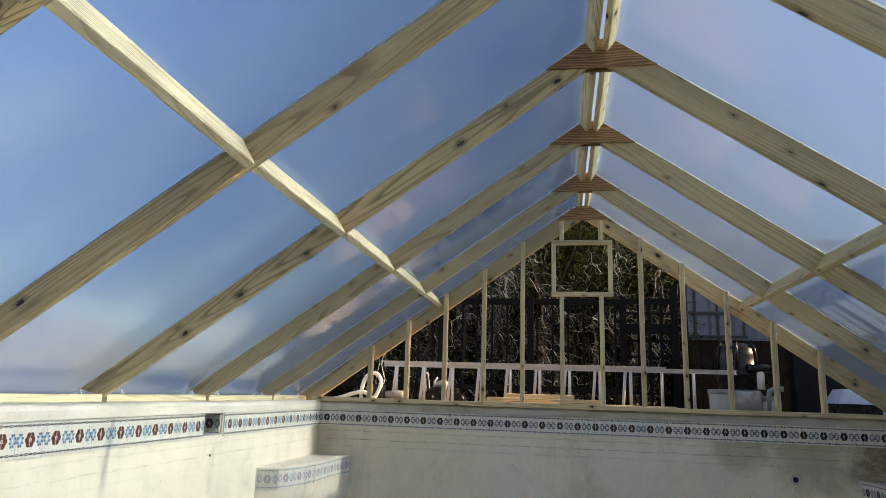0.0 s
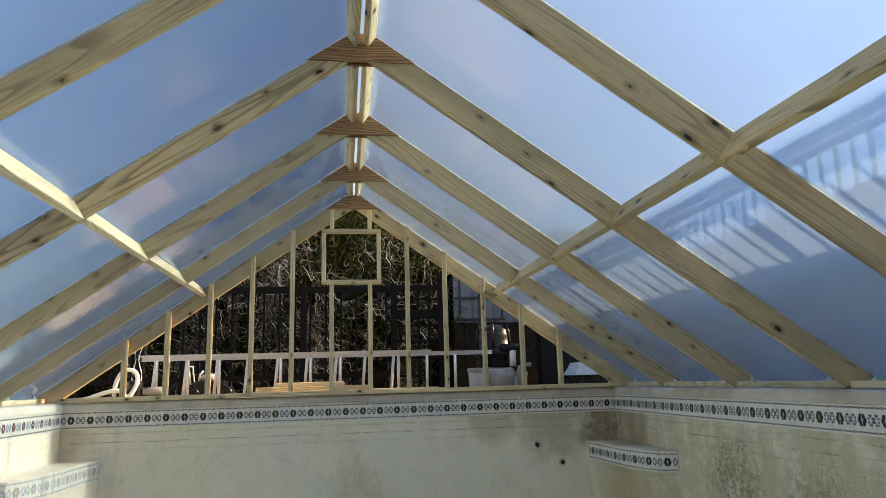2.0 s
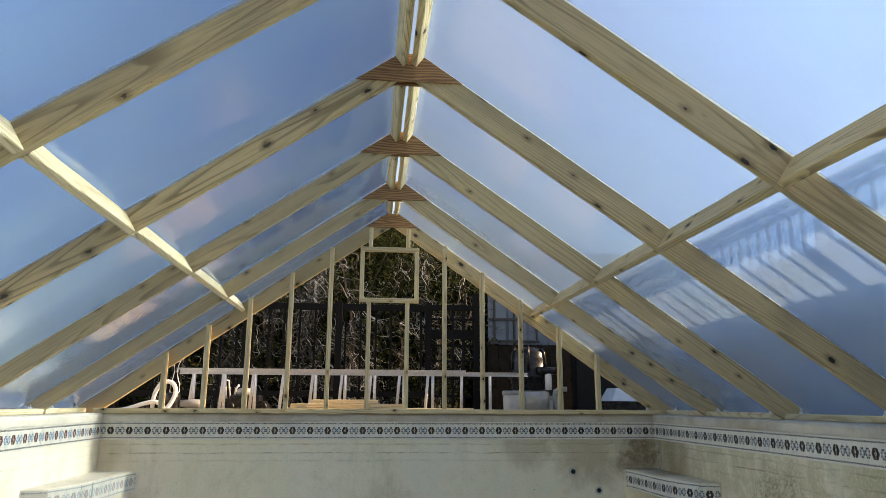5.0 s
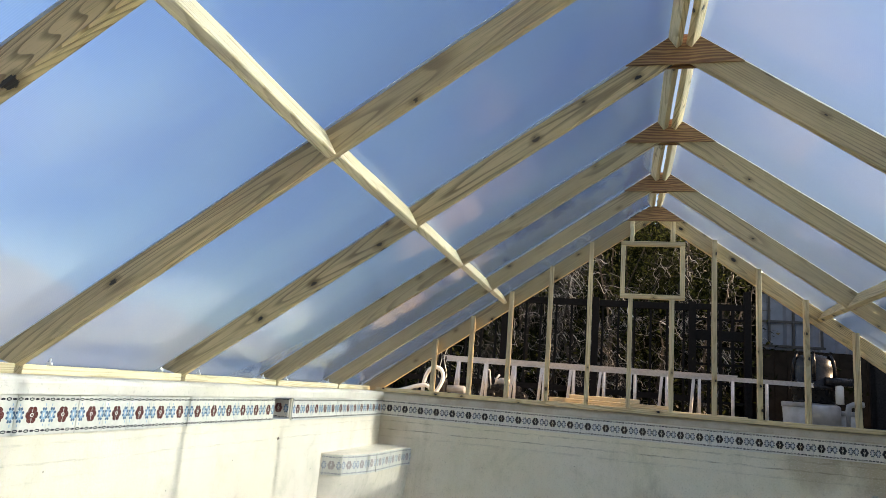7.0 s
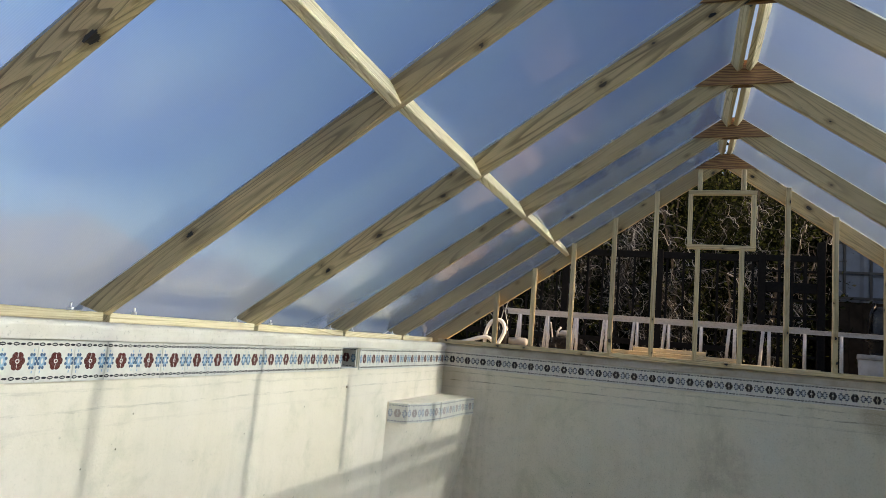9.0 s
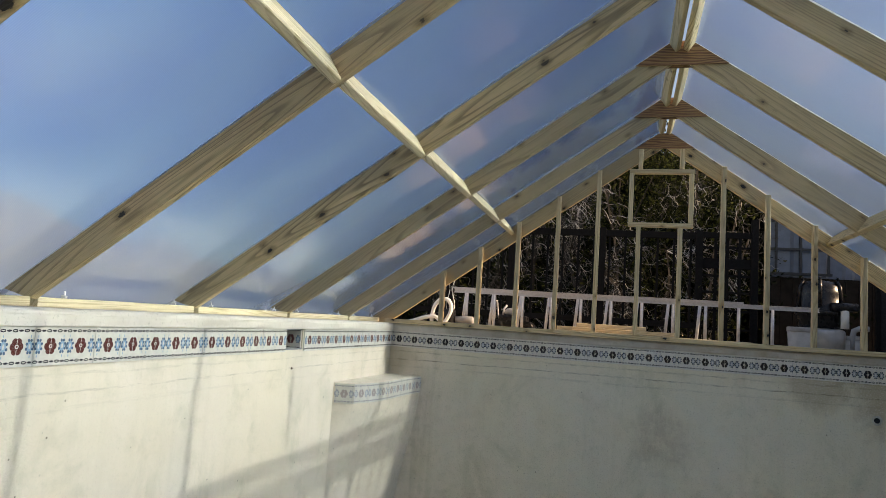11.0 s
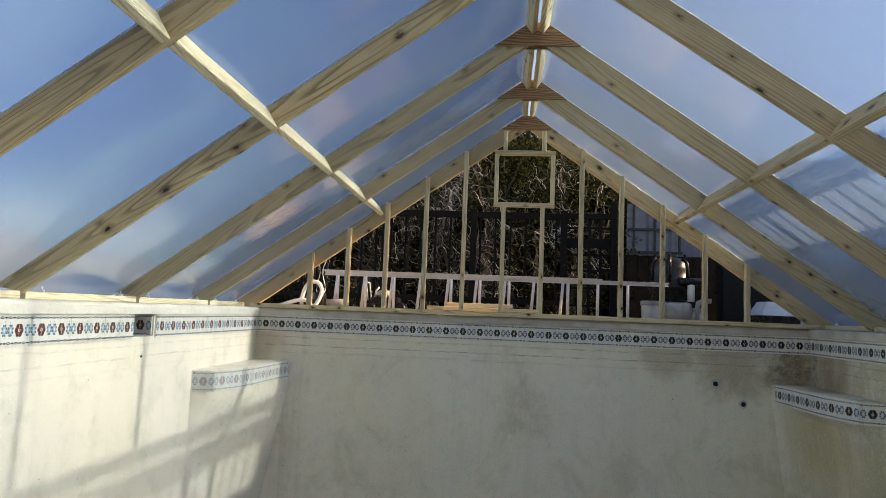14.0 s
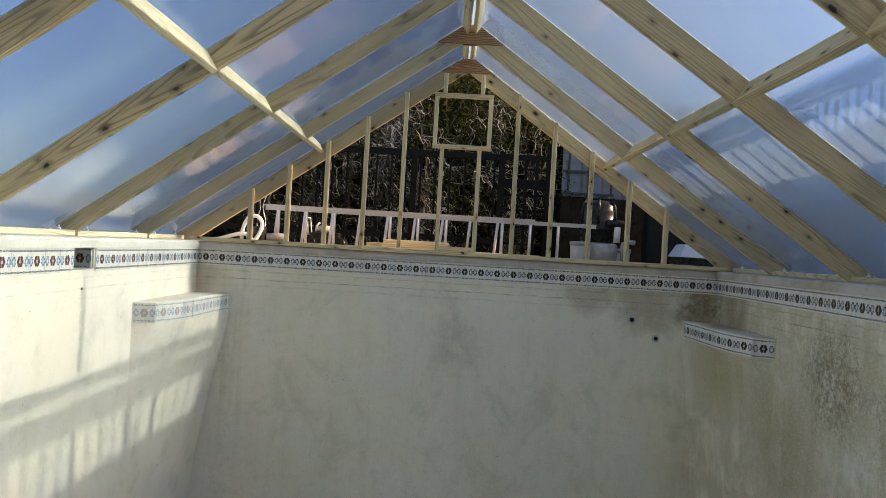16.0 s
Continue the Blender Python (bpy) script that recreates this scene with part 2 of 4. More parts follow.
def sheet_material():
    """Twin-wall polycarbonate: hazy, ribbed along the slope, a little glossy."""
    k = Mat("twin_wall_sheet")
    t = k.t
    out = t.nodes["Material Output"]
    t.nodes.remove(k.bsdf)
    shift, r = k.rnd()
    v = k.coord()
    wv = k.n("ShaderNodeTexWave", Scale=50.0, Distortion=0.0)
    wv.bands_direction = "Y"
    k.link(v, wv.inputs["Vector"])
    bump = k.n("ShaderNodeBump", Strength=0.5, Distance=0.00012)
    k.link(wv.outputs["Fac"], bump.inputs["Height"])
    dirt = k.noise(k.coord((1.0, 2.0, 1.0), shift), 0.9, 6, 0.62, 0.6)
    tint = k.mix(k.ramp(dirt, 0.35, 0.7), (0.67, 0.84, 1.0), (0.585, 0.76, 0.985))
    tint = k.mix(k.ramp(wv.outputs["Fac"], 0.55, 0.95, 0.0, 0.13), tint, (0.95, 0.97, 1.0))
    see = k.n("ShaderNodeBsdfRefraction", Roughness=0.36, IOR=1.25)
    k.link(tint, see.inputs["Color"])
    bare = k.n("ShaderNodeBsdfTransparent")
    k.link(tint, bare.inputs["Color"])
    clear = t.nodes.new("ShaderNodeMixShader")
    clear.inputs[0].default_value = 0.44
    k.link(bare.outputs[0], clear.inputs[1])
    k.link(see.outputs[0], clear.inputs[2])
    tl = k.n("ShaderNodeBsdfTranslucent", Color=(0.62, 0.77, 0.98, 1))
    df = k.n("ShaderNodeBsdfDiffuse", Color=(0.80, 0.83, 0.90, 1))
    m1 = t.nodes.new("ShaderNodeMixShader")
    m1.inputs[0].default_value = 0.25
    k.link(tl.outputs[0], m1.inputs[1])
    k.link(df.outputs[0], m1.inputs[2])
    m2 = t.nodes.new("ShaderNodeMixShader")
    k.link(k.math("ADD", k.ramp(dirt, 0.3, 0.75, 0.07, 0.11), k.ramp(wv.outputs["Fac"], 0.5, 0.95, 0.0, 0.03)), m2.inputs[0])
    k.link(clear.outputs[0], m2.inputs[1])
    k.link(m1.outputs[0], m2.inputs[2])
    gl = k.n("ShaderNodeBsdfGlossy", Roughness=0.11)
    k.link(bump.outputs[0], gl.inputs["Normal"])
    lw = k.n("ShaderNodeLayerWeight", Blend=0.5)
    gloss = k.math("MULTIPLY_ADD", k.math("POWER", lw.outputs["Facing"], 3.0), 1.35, 0.02)
    m3 = t.nodes.new("ShaderNodeMixShader")
    k.link(gloss, m3.inputs[0])
    k.link(m2.outputs[0], m3.inputs[1])
    k.link(gl.outputs[0], m3.inputs[2])
    k.link(m3.outputs[0], out.inputs["Surface"])
    return k.m


SHEET = sheet_material()
SOIL = ground_soil()
TILE_WHITE = plain("tile_glaze", (0.73, 0.695, 0.61), 0.38, vary=0.12, scale=30)
TILE_NAVY = plain("tile_navy", (0.085, 0.17, 0.27), 0.25, vary=0.3, scale=200)
TILE_RED = plain("tile_red", (0.15, 0.040, 0.032), 0.25, vary=0.3, scale=200)
TILE_BLUE = plain("tile_blue", (0.33, 0.52, 0.66), 0.25, vary=0.3, scale=200)
TILE_DARK = plain("tile_dark", (0.028, 0.028, 0.035), 0.25, vary=0.3, scale=200)
GROUT = plain("grout", (0.55, 0.53, 0.46), 0.85, vary=0.3, scale=40)
BLACK_PAINT = plain("black_painted_wood", (0.009, 0.009, 0.010), 0.8, vary=0.3, scale=30, spec=0.1)
FENCE_WHITE = plain("whitewashed_fence_board", (0.76, 0.765, 0.77), 0.7, vary=0.15, scale=14, spec=0.2)
ALU = plain("ladder_aluminium", (0.68, 0.69, 0.72), 0.45, 0.25, vary=0.2, scale=40)
PALE_GREY = plain("pale_grey_plastic", (0.52, 0.53, 0.54), 0.5, vary=0.2)
RUST = plain("rusty_plug", (0.22, 0.15, 0.10), 0.8, vary=0.4, scale=60)
STEEL = plain("dull_steel", (0.55, 0.55, 0.56), 0.38, 0.7, vary=0.3, scale=9)
WHITE_PVC = plain("white_pvc", (0.78, 0.78, 0.76), 0.35, vary=0.12)
GREY_PLASTIC = plain("grey_plastic", (0.34, 0.345, 0.35), 0.5, vary=0.25)
BLACK_PLASTIC = plain("black_plastic", (0.010, 0.010, 0.012), 0.26, vary=0.2, spec=0.3)
BANK_BEIGE = plain("added_bank_beige", (0.80, 0.64, 0.50), 0.95, vary=0.35, scale=3.0, bump=0.03, spec=0.1)
DARK_PANEL = plain("dark_grey_panel", (0.026, 0.026, 0.028), 0.9, vary=0.5, scale=60, bump=0.004, spec=0.15)
BROWN_WALL = plain("dark_brown_boards", (0.028, 0.022, 0.018), 0.85, vary=0.4, scale=10, spec=0.15)
SIDING = plain("ribbed_metal_siding", (0.14, 0.18, 0.25), 0.45, 0.2, vary=0.25, scale=6)
PALE_BLUE = plain("pale_blue_plastic", (0.55, 0.66, 0.80), 0.45, vary=0.15)
BARK = plain("dark_bark", (0.035, 0.030, 0.026), 0.9, vary=0.4, scale=25, bump=0.01)
HOLE = plain("hole_shade_black", (0.01, 0.01, 0.01), 0.9)
FRAME_DARK = plain("window_bar_dark", (0.02, 0.022, 0.028), 0.5)


def leaf_material(name, a, b):
    k = Mat(name)
    geo = k.t.nodes.new("ShaderNodeNewGeometry")
    c = k.mix(k.math("POWER", geo.outputs["Random Per Island"], 3.2), a, b)
    m = k.done(c, 0.8, spec=0.08)
    tl = k.n("ShaderNodeBsdfTranslucent")
    k.link(c, tl.inputs["Color"])
    mx = k.t.nodes.new("ShaderNodeMixShader")
    mx.inputs[0].default_value = 0.15
    k.link(k.bsdf.outputs[0], mx.inputs[1])
    k.link(tl.outputs[0], mx.inputs[2])
    k.link(mx.outputs[0], k.t.nodes["Material Output"].inputs["Surface"])
    return m


LEAF = leaf_material("evergreen_leaf", (0.006, 0.009, 0.003), (0.11, 0.125, 0.035))
TWIG = leaf_material("bare_grey_twig", (0.045, 0.042, 0.040), (0.86, 0.84, 0.81))
# near-black leaves: the deep shade of the woods is put into their colour
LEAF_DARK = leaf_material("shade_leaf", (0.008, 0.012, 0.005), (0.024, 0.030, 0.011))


# ---- mesh helpers ----
def mesh_of(bm, name, mats):
    me = bpy.data.meshes.new(name)
    bm.to_mesh(me)
    bm.free()
    for m in (mats if isinstance(mats, (list, tuple)) else [mats]):
        me.materials.append(m)
    return me


def part(name, bm, material, parent=None, label="", m=None, smooth=False):
    me = bm if isinstance(bm, bpy.types.Mesh) else mesh_of(bm, name, material)
    if smooth:
        for p in me.polygons:
            p.use_smooth = True
    ob = new(name, me)
    if parent is not None:
        ob.parent = parent
    if m is not None:
        ob.matrix_basis = m
    if label:
        ob["label"] = label
    return ob


def box(bm, lo, hi, bev=0.0, mi=0, m=None):
    """An axis-aligned box, its edges rounded by bev."""
    r = bmesh.ops.create_cube(bm, size=1.0)
    vs = r["verts"]
    c = [(a + b) / 2 for a, b in zip(lo, hi)]
    s = [b - a for a, b in zip(lo, hi)]
    for v in vs:
        v.co = Vector([c[i] + v.co[i] * s[i] for i in range(3)])
    faces = {f for v in vs for f in v.link_faces}
    if bev:
        es = list({e for v in vs for e in v.link_edges})
        r = bmesh.ops.bevel(bm, geom=es, offset=bev, segments=2, affect="EDGES", profile=0.5)
        faces |= set(r["faces"])
        vs = list({v for f in r["faces"] for v in f.verts} | {v for v in vs if v.is_valid})
    for f in faces:
        if f.is_valid:
            f.material_index = mi
    if m is not None:
        bmesh.ops.transform(bm, matrix=m, verts=[v for v in vs if v.is_valid])
    return vs


def tube(bm, pts, rad, seg=8, mi=0, cap=True):
    """A round tube along points; rad is one number or one for each point."""
    pts = [Vector(p) for p in pts]
    rad = rad if isinstance(rad, (list, tuple)) else [rad] * len(pts)
    rings = []
    for i, p in enumerate(pts):
        d = (pts[min(i + 1, len(pts) - 1)] - pts[max(i - 1, 0)]).normalized()
        q = d.to_track_quat("Z", "Y")
        rings.append([bm.verts.new(p + q @ Vector((rad[i] * math.cos(a), rad[i] * math.sin(a), 0))) for a in (2 * math.pi * j / seg for j in range(seg))])
    for a, b in zip(rings, rings[1:]):
        for j in range(seg):
            f = bm.faces.new((a[j], a[(j + 1) % seg], b[(j + 1) % seg], b[j]))
            f.material_index, f.smooth = mi, True
    if cap:
        bm.faces.new(rings[0][::-1]).material_index = mi
        bm.faces.new(rings[-1]).material_index = mi


def lathe(bm, prof, seg=32, centre=(0, 0, 0), mi=0):
    """A solid of revolution about z from (radius, height) pairs."""
    rings = []
    for r, h in prof:
        rings.append([bm.verts.new((centre[0] + r * math.cos(a), centre[1] + r * math.sin(a), centre[2] + h)) for a in (2 * math.pi * j / seg for j in range(seg))])
    for a, b in zip(rings, rings[1:]):
        for j in range(seg):
            f = bm.faces.new((a[j], a[(j + 1) % seg], b[(j + 1) % seg], b[j]))
            f.smooth, f.material_index = True, mi
    bm.faces.new(rings[0][::-1]).material_index = mi
    bm.faces.new(rings[-1]).material_index = mi


rng = random.Random(7)


def board_bm(length, w, h, ends=(0.0, 0.0), bev=0.004, wane=0.0015, seg=10):
    """A sawn board along x from 0 to length, w across y, h up z (from 0 up). ends: by how much the top is shorter
    (positive) or longer at each end, for cuts on the skew."""
    bm = bmesh.new()
    rings = []
    prof = []
    for cy, cz, sy, sz in ((-w / 2, 0, 1, 1), (w / 2, 0, -1, 1), (w / 2, h, -1, -1), (-w / 2, h, 1, -1)):
        a, b = (cy, cz + sz * bev), (cy + sy * bev, cz)
        prof += [a, b] if (cy < 0) == (cz == 0) else [b, a]
    for i in range(seg + 1):
        s = i / seg
        jy, jz = rng.uniform(-wane, wane), rng.uniform(-wane, wane)
        ring = []
        for y, z in prof:
            x0, x1 = ends[0] * z / h, length - ends[1] * z / h
            ring.append(bm.verts.new((x0 + (x1 - x0) * s, y + jy + rng.uniform(-wane, wane) * 0.4, z + jz + rng.uniform(-wane, wane) * 0.4)))
        rings.append(ring)
    n = len(prof)
    for a, b in zip(rings, rings[1:]):
        for j in range(n):
            bm.faces.new((a[j], a[(j + 1) % n], b[(j + 1) % n], b[j]))
    bm.faces.new(rings[0][::-1])
    bm.faces.new(rings[-1])
    bmesh.ops.recalc_face_normals(bm, faces=bm.faces)
    return bm


def empty(name, label, category, group="", at=(0, 0, 0)):
    ob = new(name)
    ob.location = at
    ob.empty_display_size = 0.1
    return tagged(ob, label, category, group)


# ---- the pool ----
W, FAR, NEAR = 4.90, 6.0, -3.75
T_TOP, T_BOT = -0.070, -0.222
TILE = 0.1525
FLOOR_PTS = [(NEAR - 0.3, -1.25), (0.5, -1.50), (4.6, -2.42), (FAR + 0.3, -2.45)]
SKIM = (3.895, 4.150, -0.072, -0.212)


def wall_box(name, boxes, label):
    bm = bmesh.new()
    for lo, hi in boxes:
        box(bm, lo, hi)
    return tagged(part(name, bm, PLASTER), label, "pool wall", kind="structure")


wall_left = wall_box("wall_left", [
    ((-0.30, NEAR, -2.6), (0, FAR, SKIM[3])), ((-0.30, NEAR, SKIM[3]), (0, SKIM[0], -0.068)), ((-0.30, SKIM[1], SKIM[3]), (0, FAR, -0.068)),
    ((-0.30, SKIM[0], SKIM[3]), (-0.22, SKIM[1], -0.068))], "sunlit cream pool wall of old plaster")
wall_far = wall_box("wall_far", [((-0.30, FAR, -2.6), (W + 0.30, FAR + 0.30, -0.068))], "shaded grey-green pool wall of stained plaster")
wall_right = wall_box("wall_right", [((W, NEAR, -2.6), (W + 0.30, FAR, -0.068))], "shaded pool wall with olive algae stains")
wall_near = wall_box("wall_near", [((-0.30, NEAR - 0.30, -2.6), (W + 0.30, NEAR, -0.068))], "plain plaster pool wall at the shallow end")
bm = bmesh.new()
for (y0, z0), (y1, z1) in zip(FLOOR_PTS, FLOOR_PTS[1:]):
    vs = [bm.verts.new(p) for p in ((-0.2, y0, z0), (W + 0.2, y0, z0), (W + 0.2, y1, z1), (-0.2, y1, z1))]
    bm.faces.new(vs)
bmesh.ops.remove_doubles(bm, verts=bm.verts, dist=0.001)
r = bmesh.ops.extrude_face_region(bm, geom=list(bm.faces))
for v in r["geom"]:
    if isinstance(v, bmesh.types.BMVert):
        v.co.z -= 0.2
bmesh.ops.recalc_face_normals(bm, faces=bm.faces)
tagged(part("floor", bm, PLASTER), "empty pool floor of stained plaster", "pool floor", kind="structure")


def coping(name, lo, hi, front, label):
    """A coping slab whose pool edge is rounded. front: the side ('x+', 'x-', 'y-', 'y+') that faces the pool."""
    ax, sg = (0 if front[0] == "x" else 1), (1 if front[1] == "+" else -1)
    o = 1 - ax
    r, n = 0.026, 5
    f = hi[ax] if sg > 0 else lo[ax]
    back = lo[ax] if sg > 0 else hi[ax]
    prof = [(back, -0.068), (f, -0.068)]
    prof += [(f - sg * r * (1 - math.cos(a)), -r + r * math.sin(a)) for a in (math.pi / 2 * i / n for i in range(n + 1))]
    prof += [(back, 0.0)]
    bm = bmesh.new()
    seg = max(int((hi[o] - lo[o]) / 0.15), 2)
    rings = []
    for i in range(seg + 1):
        t = lo[o] + (hi[o] - lo[o]) * i / seg
        ring = []
        for a, z in prof:
            co = [0, 0, z + rng.uniform(-0.0015, 0.0015)]
            co[ax], co[o] = a + rng.uniform(-0.002, 0.002), t
            ring.append(bm.verts.new(co))
        rings.append(ring)
    n = len(prof)
    for a, b in zip(rings, rings[1:]):
        for j in range(n):
            bm.faces.new((a[j], a[(j + 1) % n], b[(j + 1) % n], b[j]))
    bm.faces.new(rings[0][::-1])
    bm.faces.new(rings[-1])
    bmesh.ops.recalc_face_normals(bm, faces=bm.faces)
    return tagged(part(name, bm, COPING), label, "coping", kind="structure")


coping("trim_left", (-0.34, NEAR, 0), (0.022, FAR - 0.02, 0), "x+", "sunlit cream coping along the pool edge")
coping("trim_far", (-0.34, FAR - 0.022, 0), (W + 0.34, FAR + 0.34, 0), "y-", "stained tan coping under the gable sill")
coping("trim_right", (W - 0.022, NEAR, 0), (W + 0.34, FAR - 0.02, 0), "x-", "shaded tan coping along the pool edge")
coping("trim_near", (-0.34, NEAR - 0.34, 0), (W + 0.34, NEAR - 0.002, 0), "y+", "cream coping at the shallow end")

# ground round the pool, one sheet with the pool's hole
bm = bmesh.new()
xs, ys = (-900, -40, -8, -0.33, W + 0.33, 13, 45, 900), (-900, -40, -9, NEAR - 0.33, FAR + 0.33, 12, 50, 900)
grid = {(i, j): bm.verts.new((x, y, -0.035)) for i, x in enumerate(xs) for j, y in enumerate(ys)}
for i in range(7):
    for j in range(7):
        if (i, j) != (3, 3):
            bm.faces.new((grid[i, j], grid[i + 1, j], grid[i + 1, j + 1], grid[i, j + 1]))
tagged(part("ground", bm, SOIL), "pale bare sandy soil round the pool", "ground", kind="structure")

# corner benches
LEDGE = [(0.0, 4.74), (0.085, 4.765), (0.15, 4.83), (0.205, 4.95), (0.245, 5.11), (0.266, 5.30), (0.275, 5.55), (0.282, 5.75), (0.297, 5.88), (0.322, FAR)]
LEDGE_Z = -0.478


def ledge(name, mirror, levels, label, dy=0.0):
    """A corner bench whose body narrows towards the floor; levels: (height, width share)."""
    bm = bmesh.new()
    rings = []
    for z, s, blend in levels:
        ring = []
        for x, y in LEDGE:
            y += dy * (FAR - y) / 1.26
            px = (x * (1 - blend) + 0.30 * max(y - 4.74 - dy, 0.0) / (1.26 - dy) * blend) * s
            ring.append(bm.verts.new((W - px if mirror else px, y, z)))
        rings.append(ring)
    for a, b in zip(rings, rings[1:]):
        for j in range(len(LEDGE) - 1):
            f = bm.faces.new((a[j], a[j + 1], b[j + 1], b[j]))
            f.smooth = True
    c = bm.verts.new((W if mirror else 0, FAR, levels[0][0]))
    bm.faces.new([c] + rings[0])
    bmesh.ops.recalc_face_normals(bm, faces=bm.faces)
    ob = part(name, bm, PLASTER)
    return tagged(ob, label, "pool bench", kind="structure")


ledge_l = ledge("ledge_left", False, [(LEDGE_Z, 0.97, 0), (LEDGE_Z - 0.006, 1.0, 0), (-0.64, 1.0, 0), (-0.72, 0.99, 0.15), (-0.85, 0.96, 0.45), (-1.05, 0.85, 0.85), (-1.4, 0.60, 1), (-2.0, 0.27, 1), (-2.5, 0.10, 1)],
                "sunlit plaster corner bench with a tiled edge")
ledge_r = ledge("ledge_right", True, [(LEDGE_Z, 0.97, 0), (LEDGE_Z - 0.006, 1.0, 0), (-0.635, 1.0, 0), (-0.66, 0.99, 0.25), (-0.74, 0.97, 0.6), (-1.2, 0.80, 1), (-1.7, 0.58, 1), (-2.5, 0.40, 1)],
                "shaded stained plaster corner bench with a tiled edge", dy=0.09)


# ---- waterline tiles ----
def tile_mesh():
    """A 6 inch tile in the local xz plane, its face towards -y, with its pattern as thin inlays."""
    bm = bmesh.new()
    h = TILE / 2 - 0.0008
    box(bm, (-h, -0.006, -h), (h, 0.004, h), 0.0012, 0)

    def shape(pts, mi, d=0.0008):
        f = bm.faces.new([bm.verts.new((x, -0.006 - d, z)) for x, z in pts])
        f.material_index = mi
        f.normal_update()
        if f.normal.y > 0:
            f.normal_flip()

    def ell(cx, cz, a, b, rot=0.0, n=10):
        cr, sr = math.cos(rot), math.sin(rot)
        return [(cx + a * math.cos(t) * cr - b * math.sin(t) * sr, cz + a * math.cos(t) * sr + b * math.sin(t) * cr) for t in (2 * math.pi * i / n for i in range(n))]

    def ring(cx, cz, a, b, w, mi, n=8):
        o, i = ell(cx, cz, a, b, 0, n), ell(cx, cz, a - w, b - w, 0, n)
        for j in range(n):
            shape([o[j], o[(j + 1) % n], i[(j + 1) % n], i[j]], mi)

    # flower
    pts = []
    for i in range(48):
        t = 2 * math.pi * i / 48
        rr = 0.0325 * (0.80 + 0.20 * abs(math.cos(3 * t)) ** 0.6)
        pts.append((rr * 0.90 * math.cos(t), rr * 1.04 * math.sin(t)))
    shape(pts, 1)
    shape(ell(0, 0, 0.0085, 0.0085), 0, 0.0012)
    shape(ell(0, 0, 0.0045, 0.0045), 1, 0.0016)
    for s in (-1, 1):
        shape(ell(0, s * 0.018, 0.0014, 0.008), 0, 0.0012)
    # half of the blue motif at each side: a pale medallion ringed with dark beads
    for s in (-1, 1):
        shape(ell(s * 0.0560, 0, 0.0135, 0.0225), 2)
        for i in range(8):
            t = 2 * math.pi * (i + 0.5) / 8
            shape(ell(s * 0.0560 + 0.0148 * math.cos(t), 0.0250 * math.sin(t), 0.0052, 0.0060), 4, 0.0012)
        shape(ell(s * 0.0560, 0, 0.0042, 0.0100), 0, 0.0012)
        shape(ell(s * 0.0735, 0, 0.0022, 0.0085), 4, 0.0014)
        for q in (-1, 1):
            shape(ell(s * 0.0600, q * 0.0385, 0.0022, 0.0060), 2)
    # chains
    for q in (-1, 1):
        for i in range(6):
            cx = -TILE / 2 + TILE * (i + 0.5) / 6
            if i % 2:
                shape(ell(cx, q * 0.0595, 0.0105, 0.0042), 3)
            else:
                ring(cx, q * 0.0595, 0.0124, 0.0066, 0.0043, 3)
    return mesh_of(bm, "tile", [TILE_WHITE, TILE_RED, TILE_BLUE, TILE_DARK, TILE_NAVY])


TILE_ME = tile_mesh()
# the same tile, chalky and faded
FADED_ME = TILE_ME.copy()
for i, m in enumerate((TILE_WHITE, plain("faded_red", (0.46, 0.38, 0.35), 0.6), plain("faded_blue", (0.56, 0.60, 0.61), 0.6), plain("faded_dark", (0.33, 0.33, 0.34), 0.6), plain("faded_navy", (0.36, 0.38, 0.42), 0.6))):
    FADED_ME.materials[i] = m
# the tile of the far and right sides, their shade put into darker pattern colours
SHADED_ME = TILE_ME.copy()
SHADED_ME.materials[1] = plain("tile_red_shaded", (0.022, 0.010, 0.011), 0.25, vary=0.3, scale=200)
SHADED_ME.materials[2] = plain("tile_pale_grey", (0.50, 0.53, 0.55), 0.25, vary=0.3, scale=200)
SHADED_ME.materials[4] = plain("tile_navy_shaded", (0.026, 0.034, 0.060), 0.25, vary=0.3, scale=200)
ZC = (T_TOP + T_BOT) / 2


def tile_at(x, y, z, turn, parent, me=None):
    ob = new("tile", me or TILE_ME)
    ob.parent = parent
    ob.matrix_basis = pose(x + rng.uniform(-0.0006, 0.0006), y + rng.uniform(-0.0006, 0.0006), z, rng.uniform(-0.5, 0.5), 0, turn + rng.uniform(-0.4, 0.4))
    return ob


# ---- roof frame ----
CX = W / 2 - 0.0025
SLOPE = 0.695
ANG = math.degrees(math.atan(SLOPE))
CA, SA = math.cos(math.radians(ANG)), math.sin(math.radians(ANG))
UNDER_X, UNDER_Z = 1.14, 0.895
D24 = 0.132
APEX_U = UNDER_Z + SLOPE * (CX - UNDER_X)
TOPV = D24 / CA


def under(d):
    """Height of the rafters' underside at the distance d from the ridge line."""
    return APEX_U - SLOPE * d


RAFTER_Y = [5.27, 4.19, 3.113, 2.038, 0.962, -0.115, -1.19, -2.27, -3.35]
FOOT_D = 2.58
KNOT_LABEL = "knotty treated pine rafter"


def slope_pose(side, d, y, lift=0.0):
    """Local x runs up the slope, y along the ridge, z out through the roof. side -1: left, 1: right. At the distance d from the ridge line on the underside."""
    x = CX + side * d
    m = Matrix(((-side * CA, 0, side * SA, x), (0, -side, 0, y), (SA, 0, CA, under(d)), (0, 0, 0, 1)))
    return m @ Matrix.Translation((0, 0, lift))


